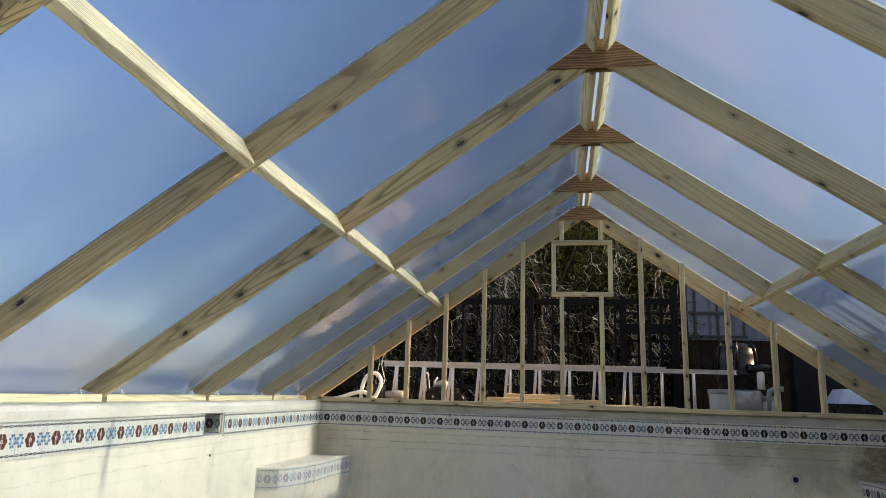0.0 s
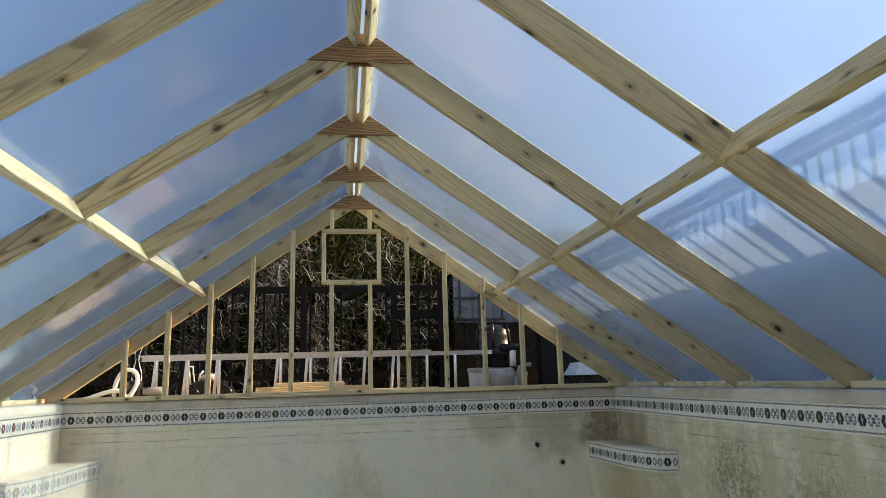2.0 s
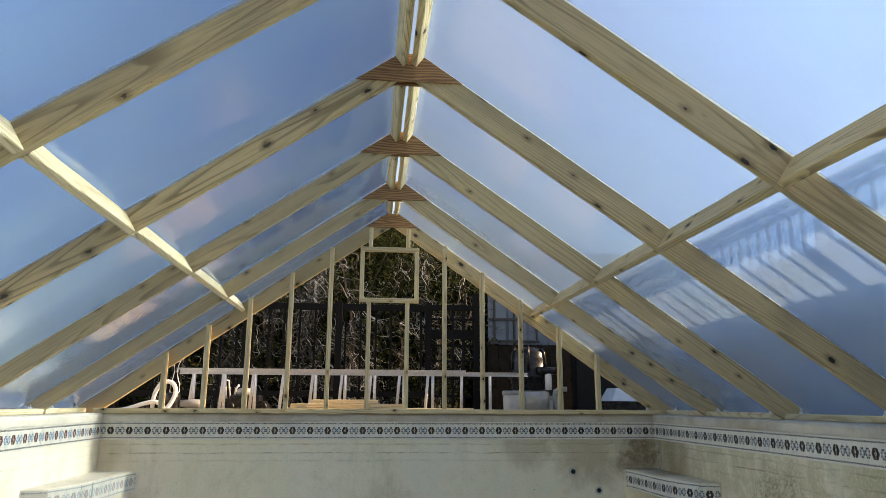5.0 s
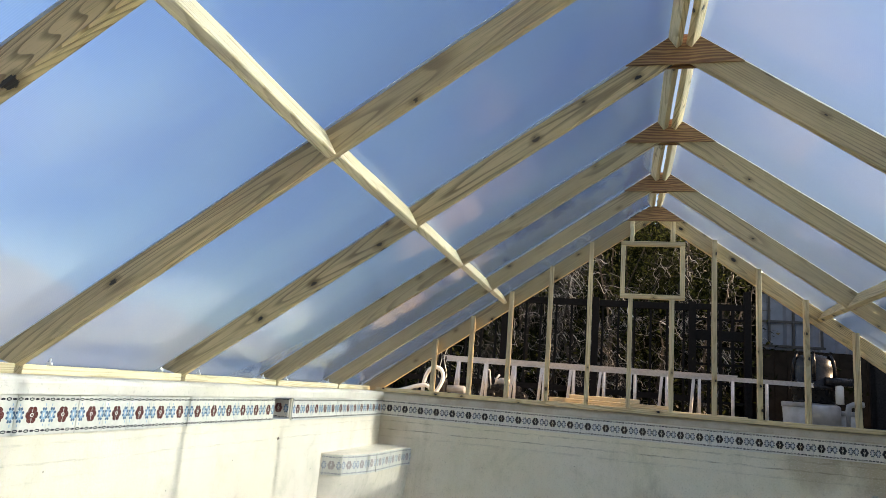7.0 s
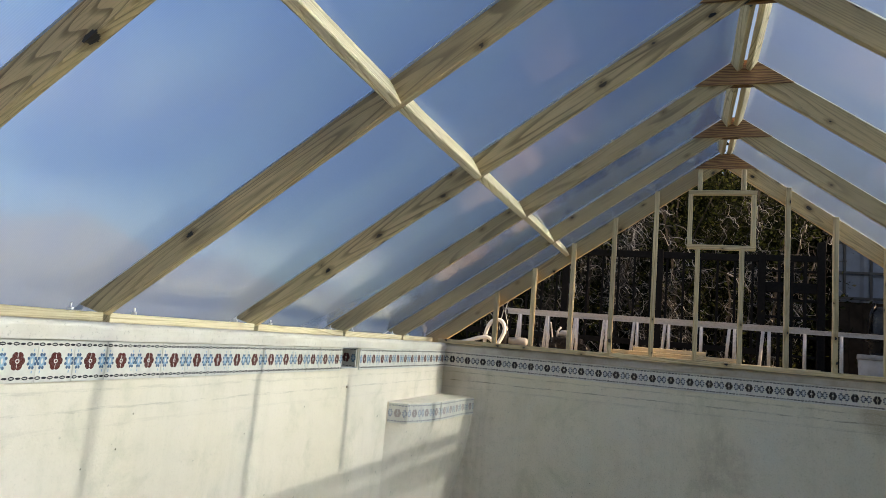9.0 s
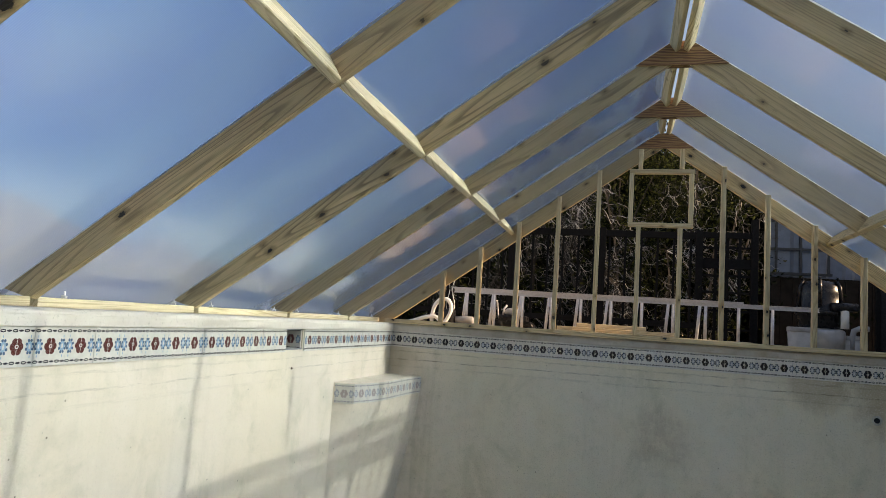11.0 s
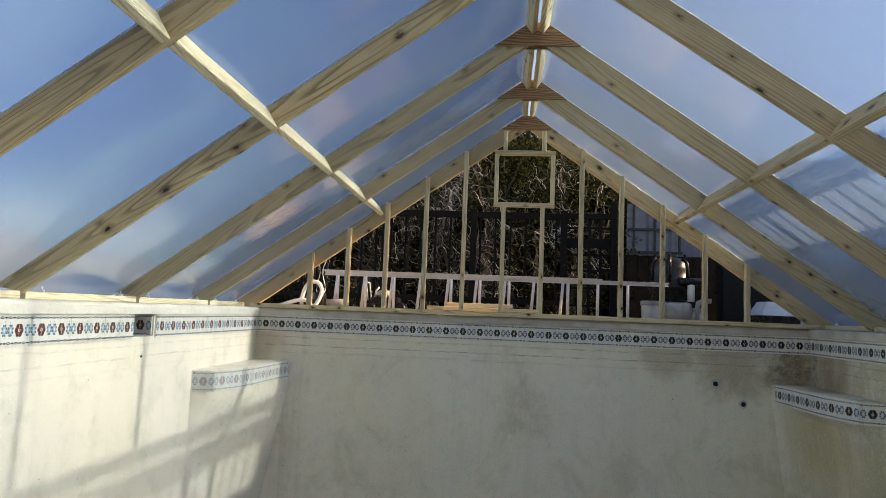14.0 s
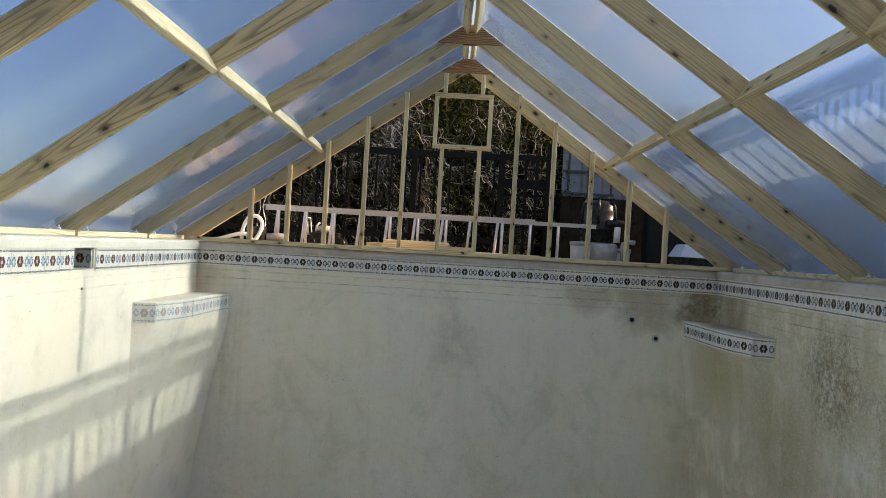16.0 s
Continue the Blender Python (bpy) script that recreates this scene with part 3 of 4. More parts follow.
def rafter_bm(depth=D24):
    # plumb cut at the ridge, level cut at the foot
    ln = FOOT_D / CA
    t = SLOPE * depth
    return board_bm(ln, 0.038, depth, ends=(-depth / SLOPE * 0.62, t), seg=14)


def gusset_bm(bottom):
    bm = bmesh.new()
    top = APEX_U + TOPV
    d = (top - bottom) / SLOPE - 0.006
    pts = [(-d, bottom), (d, bottom), (0.055, top - 0.055 * SLOPE - 0.004), (-0.055, top - 0.055 * SLOPE - 0.004)]
    lo = [bm.verts.new((x, -0.006, z)) for x, z in pts]
    hi = [bm.verts.new((x, 0.006, z)) for x, z in pts]
    bm.faces.new(lo)
    bm.faces.new(hi[::-1])
    for i in range(4):
        bm.faces.new((lo[i], hi[i], hi[(i + 1) % 4], lo[(i + 1) % 4]))
    bmesh.ops.recalc_face_normals(bm, faces=bm.faces)
    return bm


GUSSET_Z = 1.765
for i, y in enumerate(RAFTER_Y):
    truss = empty("rafter_pair", "pair of treated pine rafters joined by a plywood gusset", "rafter pair", "roof rafters", (0, 0, 0))
    for side in (-1, 1):
        # the rafters of the low side lean a little shallower
        m = slope_pose(side, FOOT_D, y, 0.026) @ pose(0, 0, 0, 0, 0.32, 0) if side < 0 else slope_pose(side, FOOT_D, y)
        part("rafter", rafter_bm(0.110 if side < 0 else D24), WOOD, truss, KNOT_LABEL, m)
    part("gusset", gusset_bm(GUSSET_Z), PLY, truss, "reddish plywood gusset plate", pose(CX, y - 0.0255, 0))
    part("gusset", gusset_bm(GUSSET_Z), PLY, truss, "reddish plywood gusset plate", pose(CX, y + 0.0255, 0))

GABLE_Y = 6.050
BAR = plain("white_glazing_bar", (0.80, 0.80, 0.78), 0.4, vary=0.08)


def strip_material():
    """Milky plastic that lets the sun glow through."""
    k = Mat("milky_joint_strip")
    k.done((0.82, 0.82, 0.80), 0.45)
    tl = k.n("ShaderNodeBsdfTranslucent", Color=(0.92, 0.90, 0.86, 1))
    mx = k.t.nodes.new("ShaderNodeMixShader")
    mx.inputs[0].default_value = 0.6
    k.link(k.bsdf.outputs[0], mx.inputs[1])
    k.link(tl.outputs[0], mx.inputs[2])
    k.link(mx.outputs[0], k.t.nodes["Material Output"].inputs["Surface"])
    return k.m


STRIP = strip_material()
for y in RAFTER_Y:
    for side in (-1, 1):
        bm = bmesh.new()
        half = 0.0185 if side < 0 else 0.025
        box(bm, (0, -half, 0), ((FOOT_D + 0.14) / CA, half, 0.0028), 0.0008)
        tagged(part("glazing_bar", bm, STRIP, None, "", slope_pose(side, FOOT_D + 0.14, y, D24 + 0.001)), "white plastic joint strip under two roof sheets", "glazing bar", "glazing bars")
SPANS = [GABLE_Y] + RAFTER_Y
for y1, y0 in zip(SPANS, SPANS[1:]):
    a, b = y0 + 0.0195, y1 - 0.0195
    ln = b - a
    for side in (-1, 1):
        # purlin block, square to the slope
        d = CX - UNDER_X
        bm = board_bm(ln, 0.038, D24 - (0.018 if side < 0 else 0.001), seg=6)
        m = slope_pose(side, d, 0) @ Matrix.Translation((-0.019, 0, 0))
        axis = Matrix(((0, 1, 0, 0), (1, 0, 0, 0), (0, 0, 1, 0), (0, 0, 0, 1))) if side < 0 else Matrix(((0, 1, 0, 0), (-1, 0, 0, 0), (0, 0, 1, 0), (0, 0, 0, 1)))
        if side < 0:
            m = m @ Matrix.Translation((0, 0, 0.016))
        mm = m @ axis
        mm.translation.y = a
        if side < 0:
            # blocks nailed a little out of square
            mm = mm @ pose(0, 0, 0, -4, 0, 0) @ pose(0, 0.030 if y0 < 1.5 else 0.006, 0, 0, 0, -1.5 if y0 < 1.5 else -0.3)
        # left blocks get the pale pine: their sunlit brightness is put into the colour
        tagged(part("purlin", bm, WOOD_PALE if side < 0 else WOOD, None, "", mm), "pine purlin block nailed between two rafters", "purlin", "purlin blocks")
        # ridge board, square to the slope
        bm = board_bm(ln - 0.026, 0.036, 0.075, seg=6)
        mm = slope_pose(side, -0.0105, 0, D24 - 0.076) @ axis
        mm.translation.y = a + 0.013
        tagged(part("ridge_board", bm, WOOD_STUD, None, "", mm), "pine ridge board beside an open ridge slit", "ridge board", "ridge boards")
        # foot block lying on the coping
        bm = board_bm(ln, 0.060, 0.040, seg=6)
        fx = CX + side * (FOOT_D + 0.045)
        m = pose(fx, a, 0.001, 0, 0, 90)
        fb = tagged(part("foot_block", bm, WOOD_PALE, None, "", m), "pale pine block on the coping between rafter feet", "foot block", "foot blocks")
        for q in (0.16, ln - 0.14):
            bm = bmesh.new()
            box(bm, (q - 0.006, -0.012, 0.0405), (q + 0.006, 0.012, 0.052), 0.002)
            tube(bm, [(q, 0, 0.050), (q, 0, 0.070)], 0.004, 8)
            part("clip", bm, BAR, fb, "small white sheet clip")
        # sheet of the bay
        L0, L1 = FOOT_D + 0.16, -0.004
        bm = bmesh.new()
        n, kx = 2, 10
        ln2 = (L0 - L1) / CA
        y0s, y1s = y0 + 0.002, y1 - 0.002
        cols = []
        for ix in range(kx + 1):
            row = []
            for iy in range(n * 2 + 1):
                s = iy / (n * 2)
                sag = 0.003 * math.sin(math.pi * s) * math.sin(math.pi * ix / kx)
                dip = -0.050 * s if y1 == GABLE_Y else 0.0
                row.append((ln2 * ix / kx, (y0s + (y1s - y0s) * s), sag + dip))
            cols.append(row)
        base = slope_pose(side, L0, 0, D24 + 0.006)
        inv = -side
        low = [[bm.verts.new((px, inv * py, pz)) for px, py, pz in row] for row in cols]
        for i in range(kx):
            for j in range(n * 2):
                bm.faces.new((low[i][j], low[i + 1][j], low[i + 1][j + 1], low[i][j + 1]))
        ob = part("roof_sheet", bm, SHEET, None, "", base)
        md = ob.modifiers.new("thickness", "SOLIDIFY")
        md.thickness, md.offset = 0.004, 1
        tagged(ob, "hazy twin-wall polycarbonate roof sheet between rafters", "roof sheet", "roof sheets")

# ---- the far gable ----
gable = empty("gable_frame", "open pine stud gable with a square window frame", "gable frame", "", (CX, FAR, 0))
gi = Matrix.Translation((-CX, -FAR, 0))
D26, DROP = 0.132, 0.051
for side in (-1, 1):
    m = gi @ slope_pose(side, FOOT_D, GABLE_Y, -DROP)
    part("rafter", board_bm(FOOT_D / CA, 0.038, D26, ends=(-0.09, SLOPE * D26), seg=14), WOOD, gable, "wide pine end rafter", m)
part("gusset", gusset_bm(GUSSET_Z + 0.020), PLY, gable, "reddish plywood gusset plate", gi @ pose(CX, GABLE_Y - 0.026, -DROP / CA))
part("sill_plate", board_bm(5.02, 0.100, 0.038, seg=16), WOOD_STUD, gable, "weathered sill plate", gi @ pose(-0.06, 6.000, 0.001))
SY = 5.985
UP = Matrix(((0, 1, 0, 0), (0, 0, 1, 0), (1, 0, 0, 0), (0, 0, 0, 1)))


def stud(x, z0, z1, name="stud", w=0.038, d=0.062):
    bm = board_bm(z1 - z0, w, d, seg=8)
    part(name, bm, WOOD_STUD, gable, "", gi @ Matrix.Translation((x, SY - 0.031, z0)) @ UP)


GU = DROP / CA
for x in (0.484, 0.830, 1.182, 1.540, 1.892, 2.944, 3.297, 3.658, 4.022, 4.379):
    stud(x, 0.039, under(abs(x - CX)) - GU + 0.145)
for x in (2.246, 2.597):
    stud(x, 0.039, 0.998)
    stud(x, 1.516, 1.70, "cripple_stud")
win = part("window_frame", board_bm(0.548, 0.062, 0.038), WOOD_STUD, gable, "square pine window frame", gi @ pose(2.153, SY, 0.998))
part("frame_top", board_bm(0.548, 0.062, 0.038), WOOD_STUD, win, "", pose(0, 0, 0.480))
for x in (0.020, 0.528):
    part("frame_side", board_bm(0.442, 0.038, 0.062), WOOD_STUD, win, "", Matrix.Translation((x, -0.031, 0.038)) @ UP)

# ---- pool fittings ----
skim = empty("skimmer", "dark skimmer mouth set in the tiled wall", "pool skimmer", "", (0, (SKIM[0] + SKIM[1]) / 2, SKIM[3]))
si = Matrix.Translation(-Vector(skim.location))
bm = bmesh.new()
for lo, hi in (((-0.215, SKIM[0] + 0.002, SKIM[3] + 0.001), (-0.002, SKIM[1] - 0.002, SKIM[3] + 0.010)), ((-0.215, SKIM[0] + 0.002, SKIM[2] - 0.008), (-0.002, SKIM[1] - 0.002, SKIM[2])),
               ((-0.218, SKIM[0] + 0.002, SKIM[3] + 0.012), (-0.206, SKIM[1] - 0.002, SKIM[2] - 0.010))):
    box(bm, lo, hi, 0.002)
part("throat", bm, GREY_PLASTIC, skim, "grey plastic throat", si)

def fitting(x, z, r):
    ob = empty("return_fitting", "open pipe hole with a pale ring in the plaster", "return fitting", "return fittings", (x, FAR, z))
    bm = bmesh.new()
    n = 20
    rings = [[bm.verts.new((q * r * math.cos(t), y, q * r * math.sin(t))) for t in (2 * math.pi * i / n for i in range(n))] for q, y in ((1.9, 0.002), (1.7, -0.006), (1.1, -0.007), (1.0, 0.0))]
    for p, q in zip(rings, rings[1:]):
        for j in range(n):
            bm.faces.new((p[j], p[(j + 1) % n], q[(j + 1) % n], q[j]))
    bmesh.ops.recalc_face_normals(bm, faces=bm.faces)
    part("ring", bm, GROUT, ob)
    # flat black disc stands in for the dark depth of the pipe
    bm = bmesh.new()
    tube(bm, [(0, -0.0055, 0), (0, 0.001, 0)], r * 1.02, 16)
    part("hole", bm, HOLE, ob, "black disc for the shade in the pipe mouth")


fitting(4.118, -0.502, 0.021)
fitting(4.350, -0.665, 0.019)
bm = bmesh.new()
tube(bm, [(-0.004, 4.02, -0.335), (0.003, 4.02, -0.340)], [0.012, 0.009], 9)
tagged(part("pipe_plug", bm, RUST), "small rusty plug in the sunlit plaster", "pipe plug")

# ---- behind the gable: yard things ----
GZ = -0.035


def ladder(y, x0, x1, z0, tilt, span=0.483):
    ob = empty("ladder", "aluminium ladder lying on its edge behind the gable", "ladder", "ladders", (x0, y, z0))
    ln = x1 - x0
    for name, z in (("rail", 0.0), ("rail", span)):
        bm = bmesh.new()
        box(bm, (0, -0.013, z), (ln, 0.013, z + 0.006), 0.001)
        box(bm, (0, -0.013, z + 0.036), (ln, 0.013, z + 0.042), 0.001)
        box(bm, (0, 0.009, z + 0.0062), (ln, 0.013, z + 0.0358), 0.001)
        part(name, bm, ALU, ob)
    n = int(ln / 0.305)
    for i in range(n):
        x = 0.15 + i * 0.305
        bm = bmesh.new()
        tube(bm, [(x, -0.003, 0.041), (x + tilt, -0.003, span + 0.001)], 0.016, 10)
        part("rung", bm, ALU, ob)
    bm = bmesh.new()
    box(bm, (-0.012, -0.016, span - 0.004), (0.0, 0.016, span + 0.047), 0.004)
    part("end_cap", bm, BLACK_PLASTIC, ob, "black plastic end cap")
    return ob


ladder(7.00, 0.34, 3.95, GZ, 0.0, 0.405)
ladder(7.13, 0.27, 3.30, GZ, 0.03, 0.43)

for i, (x0, x1, y, z) in enumerate(((1.50, 3.35, 6.62, 0), (1.45, 3.05, 6.72, 0), (1.62, 3.30, 6.63, 1), (1.48, 2.95, 6.73, 1), (1.66, 2.62, 6.66, 2), (1.50, 2.40, 6.75, 2), (1.70, 2.36, 6.68, 3))):
    m = pose(x0, y, GZ + 0.0395 * z, 0, 0, rng.uniform(-0.6, 0.6))
    tagged(part("lumber_board", board_bm(x1 - x0, 0.089, 0.038), WOOD_PALE, None, "", m), "pale loose pine board in a low stack", "board", "lumber stack")

# white hose loop, cables and pump by the left end
hose = empty("pool_hose", "white ribbed pool hose in a loose loop", "hose", "", (0.3, 6.8, GZ))
hi_ = Matrix.Translation((-0.3, -6.8, -GZ))
pts, ctrl = [], [(-0.30, 6.84, 0.0), (-0.10, 6.82, 0.02), (0.08, 6.80, 0.075), (0.20, 6.79, 0.09), (0.29, 6.80, 0.03), (0.345, 6.81, 0.11), (0.365, 6.82, 0.20), (0.325, 6.83, 0.275), (0.25, 6.84, 0.285), (0.19, 6.85, 0.24), (0.15, 6.86, 0.14), (0.14, 6.87, 0.02)]
for i in range(len(ctrl) - 1):
    p0, p1, p2, p3 = (Vector(ctrl[max(min(i + k, len(ctrl) - 1), 0)]) for k in (-1, 0, 1, 2))
    for s in range(8):
        t = s / 8
        pts.append(0.5 * ((2 * p1) + (p2 - p0) * t + (2 * p0 - 5 * p1 + 4 * p2 - p3) * t * t + (3 * p1 - p0 - 3 * p2 + p3) * t ** 3))
bm = bmesh.new()
tube(bm, pts, [0.020 + (0.0016 if i % 2 else 0) for i in range(len(pts))], 10)
part("tube", bm, WHITE_PVC, hose, "", hi_)
for x, dx in ((0.30, 0.015), (0.36, -0.02)):
    bm = bmesh.new()
    tube(bm, [(x + dx * math.sin(i * 1.1), 6.90, GZ + 0.60 * i / 10) for i in range(11)], 0.004, 6)
    tagged(part("cable", bm, WHITE_PVC), "thin white cable hanging beside the hose", "cable", "cables")
pump = empty("pool_pump", "grey and black pool pump on the ground", "pump", "", (0.46, 6.9, GZ))
bm = bmesh.new()
tube(bm, [(-0.06, 0, 0.11), (0.05, 0, 0.11), (0.12, 0, 0.11), (0.14, 0, 0.11)], [0.035, 0.044, 0.043, 0.03], 18)
part("motor", bm, GREY_PLASTIC, pump, "grey motor housing")
bm = bmesh.new()
lathe(bm, [(0.06, 0.0), (0.075, 0.02), (0.075, 0.16), (0.068, 0.19), (0.03, 0.20)], 20, (-0.14, 0, 0.02))
part("strainer", bm, BLACK_PLASTIC, pump, "black strainer pot")
bm = bmesh.new()
box(bm, (-0.18, -0.08, 0), (0.14, 0.08, 0.022), 0.005)
part("foot", bm, BLACK_PLASTIC, pump)
pump2 = empty("pressure_washer", "small dark engine with a grey cover behind the ladder", "engine", "", (0.93, 7.5, GZ))
bm = bmesh.new()
box(bm, (-0.16, -0.12, 0.07), (0.16, 0.12, 0.20), 0.02)
part("engine_block", bm, BLACK_PLASTIC, pump2)
bm = bmesh.new()
lathe(bm, [(0.05, 0.202), (0.085, 0.21), (0.088, 0.25), (0.06, 0.275), (0.03, 0.28)], 20, (-0.02, 0, 0))
part("cover", bm, GREY_PLASTIC, pump2, "light grey cover")
for x in (-0.11, 0.10):
    bm = bmesh.new()
    tube(bm, [(x, -0.08, 0.19), (x * 0.9, -0.09, 0.27), (x * 0.6, -0.09, 0.31)], 0.012, 8)
    part("hose_stub", bm, ALU, pump2)
bm = bmesh.new()
tube(bm, [(-0.19, 0.10, 0.16), (-0.22, 0.10, 0.36), (-0.22, -0.10, 0.36), (-0.19, -0.10, 0.16)], 0.010, 8)
part("handle", bm, ALU, pump2, "bent metal handle")
for x in (-0.17, 0.17):
    bm = bmesh.new()
    tube(bm, [(x, -0.15, 0.07), (x, 0.15, 0.07)], 0.07, 18)
    part("wheel", bm, BLACK_PLASTIC, pump2)

# sand filter with its pipe
filt = empty("sand_filter", "glossy black domed sand filter on a silver lower tank", "pool filter", "", (4.10, 7.60, GZ))
bm = bmesh.new()
lathe(bm, [(0.21, 0.0), (0.23, 0.02), (0.235, 0.235), (0.225, 0.255), (0.19, 0.27)], 36)
part("lower_tank", bm, STEEL, filt, "brushed silver lower tank")
bm = bmesh.new()
lathe(bm, [(0.185, 0.272), (0.205, 0.30), (0.21, 0.42), (0.225, 0.43), (0.225, 0.47), (0.212, 0.48), (0.210, 0.62), (0.195, 0.70), (0.155, 0.745), (0.08, 0.762), (0.02, 0.765)], 40)
part("dome", bm, BLACK_PLASTIC, filt)
bm = bmesh.new()
lathe(bm, [(0.229, 0.405), (0.236, 0.415), (0.236, 0.44), (0.229, 0.45)], 40)
part("clamp_ring", bm, BLACK_PLASTIC, filt)
for a in range(6):
    bm = bmesh.new()
    t = a * math.pi / 3 + 0.3
    tube(bm, [(0.214 * math.cos(t), 0.214 * math.sin(t), 0.50), (0.205 * math.cos(t), 0.205 * math.sin(t), 0.69), (0.17 * math.cos(t), 0.17 * math.sin(t), 0.755), (0.185 * math.cos(t), 0.185 * math.sin(t), 0.79)], 0.018, 8)
    part("rib", bm, BLACK_PLASTIC, filt)
bm = bmesh.new()
tube(bm, [(0.05, -0.215, 0.49), (0.29, -0.215, 0.49)], 0.042, 16)
part("outlet", bm, BLACK_PLASTIC, filt)
bm = bmesh.new()
tube(bm, [(0.175, -0.215, 0.275), (0.175, -0.215, 0.43), (0.175, -0.20, 0.47), (0.175, -0.15, 0.49)], 0.038, 16)
part("pipe", bm, WHITE_PVC, filt, "white plastic pipe")
bm = bmesh.new()
tube(bm, [(0.46, -0.2, 0.0), (0.46, -0.2, 0.20), (0.47, -0.2, 0.26), (0.52, -0.2, 0.285), (0.60, -0.2, 0.285)], 0.027, 14)
tagged(part("standpipe", bm, GREY_PLASTIC, None, "", pose(3.86, 7.50, GZ)), "grey elbowed pipe standing by the filter", "pipe")


def bucket(x, y, r, h):
    ob = empty("bucket", "pale grey plastic bucket with a lid", "bucket", "buckets", (x, y, GZ))
    bm = bmesh.new()
    lathe(bm, [(r * 0.88, 0), (r * 0.90, 0.01), (r, h), (r * 0.98, h + 0.002)], 32)
    part("body", bm, PALE_GREY, ob)
    bm = bmesh.new()
    lathe(bm, [(r * 1.04, h - 0.03), (r * 1.06, h - 0.025), (r * 1.06, h + 0.01), (r * 1.0, h + 0.018), (r * 0.9, h + 0.012)], 32)
    part("lid", bm, GREY_PLASTIC, ob, "grey lid")


bucket(3.84, 7.25, 0.115, 0.245)
bucket(4.46, 7.95, 0.13, 0.20)

# box at the right end
sb = empty("storage_box", "black box with a pale blue chamfered lid", "storage box", "", (5.12, 7.35, GZ))
bm = bmesh.new()
box(bm, (-0.19, -0.2, 0), (0.19, 0.2, 0.155), 0.012)
part("body", bm, BLACK_PLASTIC, sb)
bm = bmesh.new()
vs = box(bm, (-0.20, -0.21, 0.157), (0.20, 0.21, 0.30), 0.0)
for v in vs:
    if v.co.z > 0.2:
        v.co.x *= 0.62
        v.co.y *= 0.7
part("lid", bm, PALE_BLUE, sb, "pale blue lid")
bm = bmesh.new()
box(bm, (-0.02, -0.15, 0), (0.16, 0.15, 0.27), 0.02)
tagged(part("plastic_bin", bm, PALE_BLUE, None, "", pose(5.40, 7.5, GZ)), "pale blue plastic bin beside the black box", "bin")

# dark panel and shed
panel = empty("dark_panel", "dark grey rough panel leaning on the shed", "panel", "", (5.30, 8.3, GZ))
bm = bmesh.new()
box(bm, (-0.42, -0.02, 0), (0.55, 0.02, 1.18), 0.004)
part("board", bm, DARK_PANEL, panel)
bm = bmesh.new()
box(bm, (-0.47, -0.03, 0), (-0.425, 0.03, 1.20), 0.004)
part("edge_post", bm, BLACK_PAINT, panel)

shed = empty("shed", "dark board shed with pale ribbed metal siding above", "shed", "", (5.4, 9.5, GZ))
bm = bmesh.new()
box(bm, (-1.45, 0, 0), (1.9, 2.6, 0.955), 0.004)
part("lower_wall", bm, BROWN_WALL, shed, "dark brown board wall")
for i in range(22):
    bm = bmesh.new()
    box(bm, (-1.45 + i * 0.1525, -0.018, 0.01), (-1.302 + i * 0.1525, -0.001, 0.95), 0.003)
    part("plank", bm, BROWN_WALL, shed)
bm = bmesh.new()
prev, n = None, 22 * 4
for i in range(n + 1):
    x = -1.45 + 3.35 * i / n
    y = -0.03 if i % 8 in (0, 1, 2) else 0.0
    a, b = bm.verts.new((x, y, 0.957)), bm.verts.new((x, y, 2.25))
    if prev:
        bm.faces.new((prev[0], a, b, prev[1]))
    prev = (a, b)
r = bmesh.ops.extrude_face_region(bm, geom=list(bm.faces))
for v in r["geom"]:
    if isinstance(v, bmesh.types.BMVert):
        v.co.y += 0.04
bmesh.ops.recalc_face_normals(bm, faces=bm.faces)
part("siding", bm, SIDING, shed, "pale ribbed metal siding")
bm = bmesh.new()
vs = box(bm, (-1.6, -0.25, 2.252), (2.05, 2.85, 2.30), 0.004)
part("roof", bm, SIDING, shed, "thin metal roof")
bm = bmesh.new()
for x in (-1.36, -1.07, -0.74):
    box(bm, (x - 0.014, -0.075, 0.99), (x + 0.014, -0.045, 1.72), 0.002)
for z in (1.0, 1.32, 1.70):
    box(bm, (-1.45, -0.0765, z - 0.016), (-0.70, -0.0455, z + 0.016), 0.002)
part("window_grille", bm, FRAME_DARK, shed, "dark window grille")

# dark garden fence with a trellis panel
gf = empty("garden_fence", "black rail fence with a trellis in front of the brush", "fence", "", (1.3, 8.5, GZ))


def bar(x0, x1, z0, z1, d=0.02, name="slat"):
    bm = bmesh.new()
    box(bm, (x0 - 1.3, -d, z0 - GZ), (x1 - 1.3, d, z1 - GZ), 0.003)
    part(name, bm, BLACK_PAINT, gf)


bar(-0.85, 3.00, 1.25, 1.33, 0.025, "rail")
bar(-0.85, 3.00, 0.16, 0.23, 0.025, "rail")
for i in range(4, 24):
    x = -1.55 + i * 0.193
    bar(x, x + 0.026, 0.0, 1.26, 0.010, "picket")
for x in (-0.85, -0.10, 0.70, 1.85, 3.00, 3.62):
    bar(x - 0.04, x + 0.04, GZ, 1.50 if x > 3.5 else 1.36, 0.042, "post")
bar(3.04, 3.58, 1.27, 1.34, 0.022, "rail")
bar(3.04, 3.58, 0.90, 1.02, 0.020, "rail")
for z in (0.16, 0.38, 0.60, 0.80, 1.14):
    bar(3.04, 3.58, z, z + 0.028, 0.012)
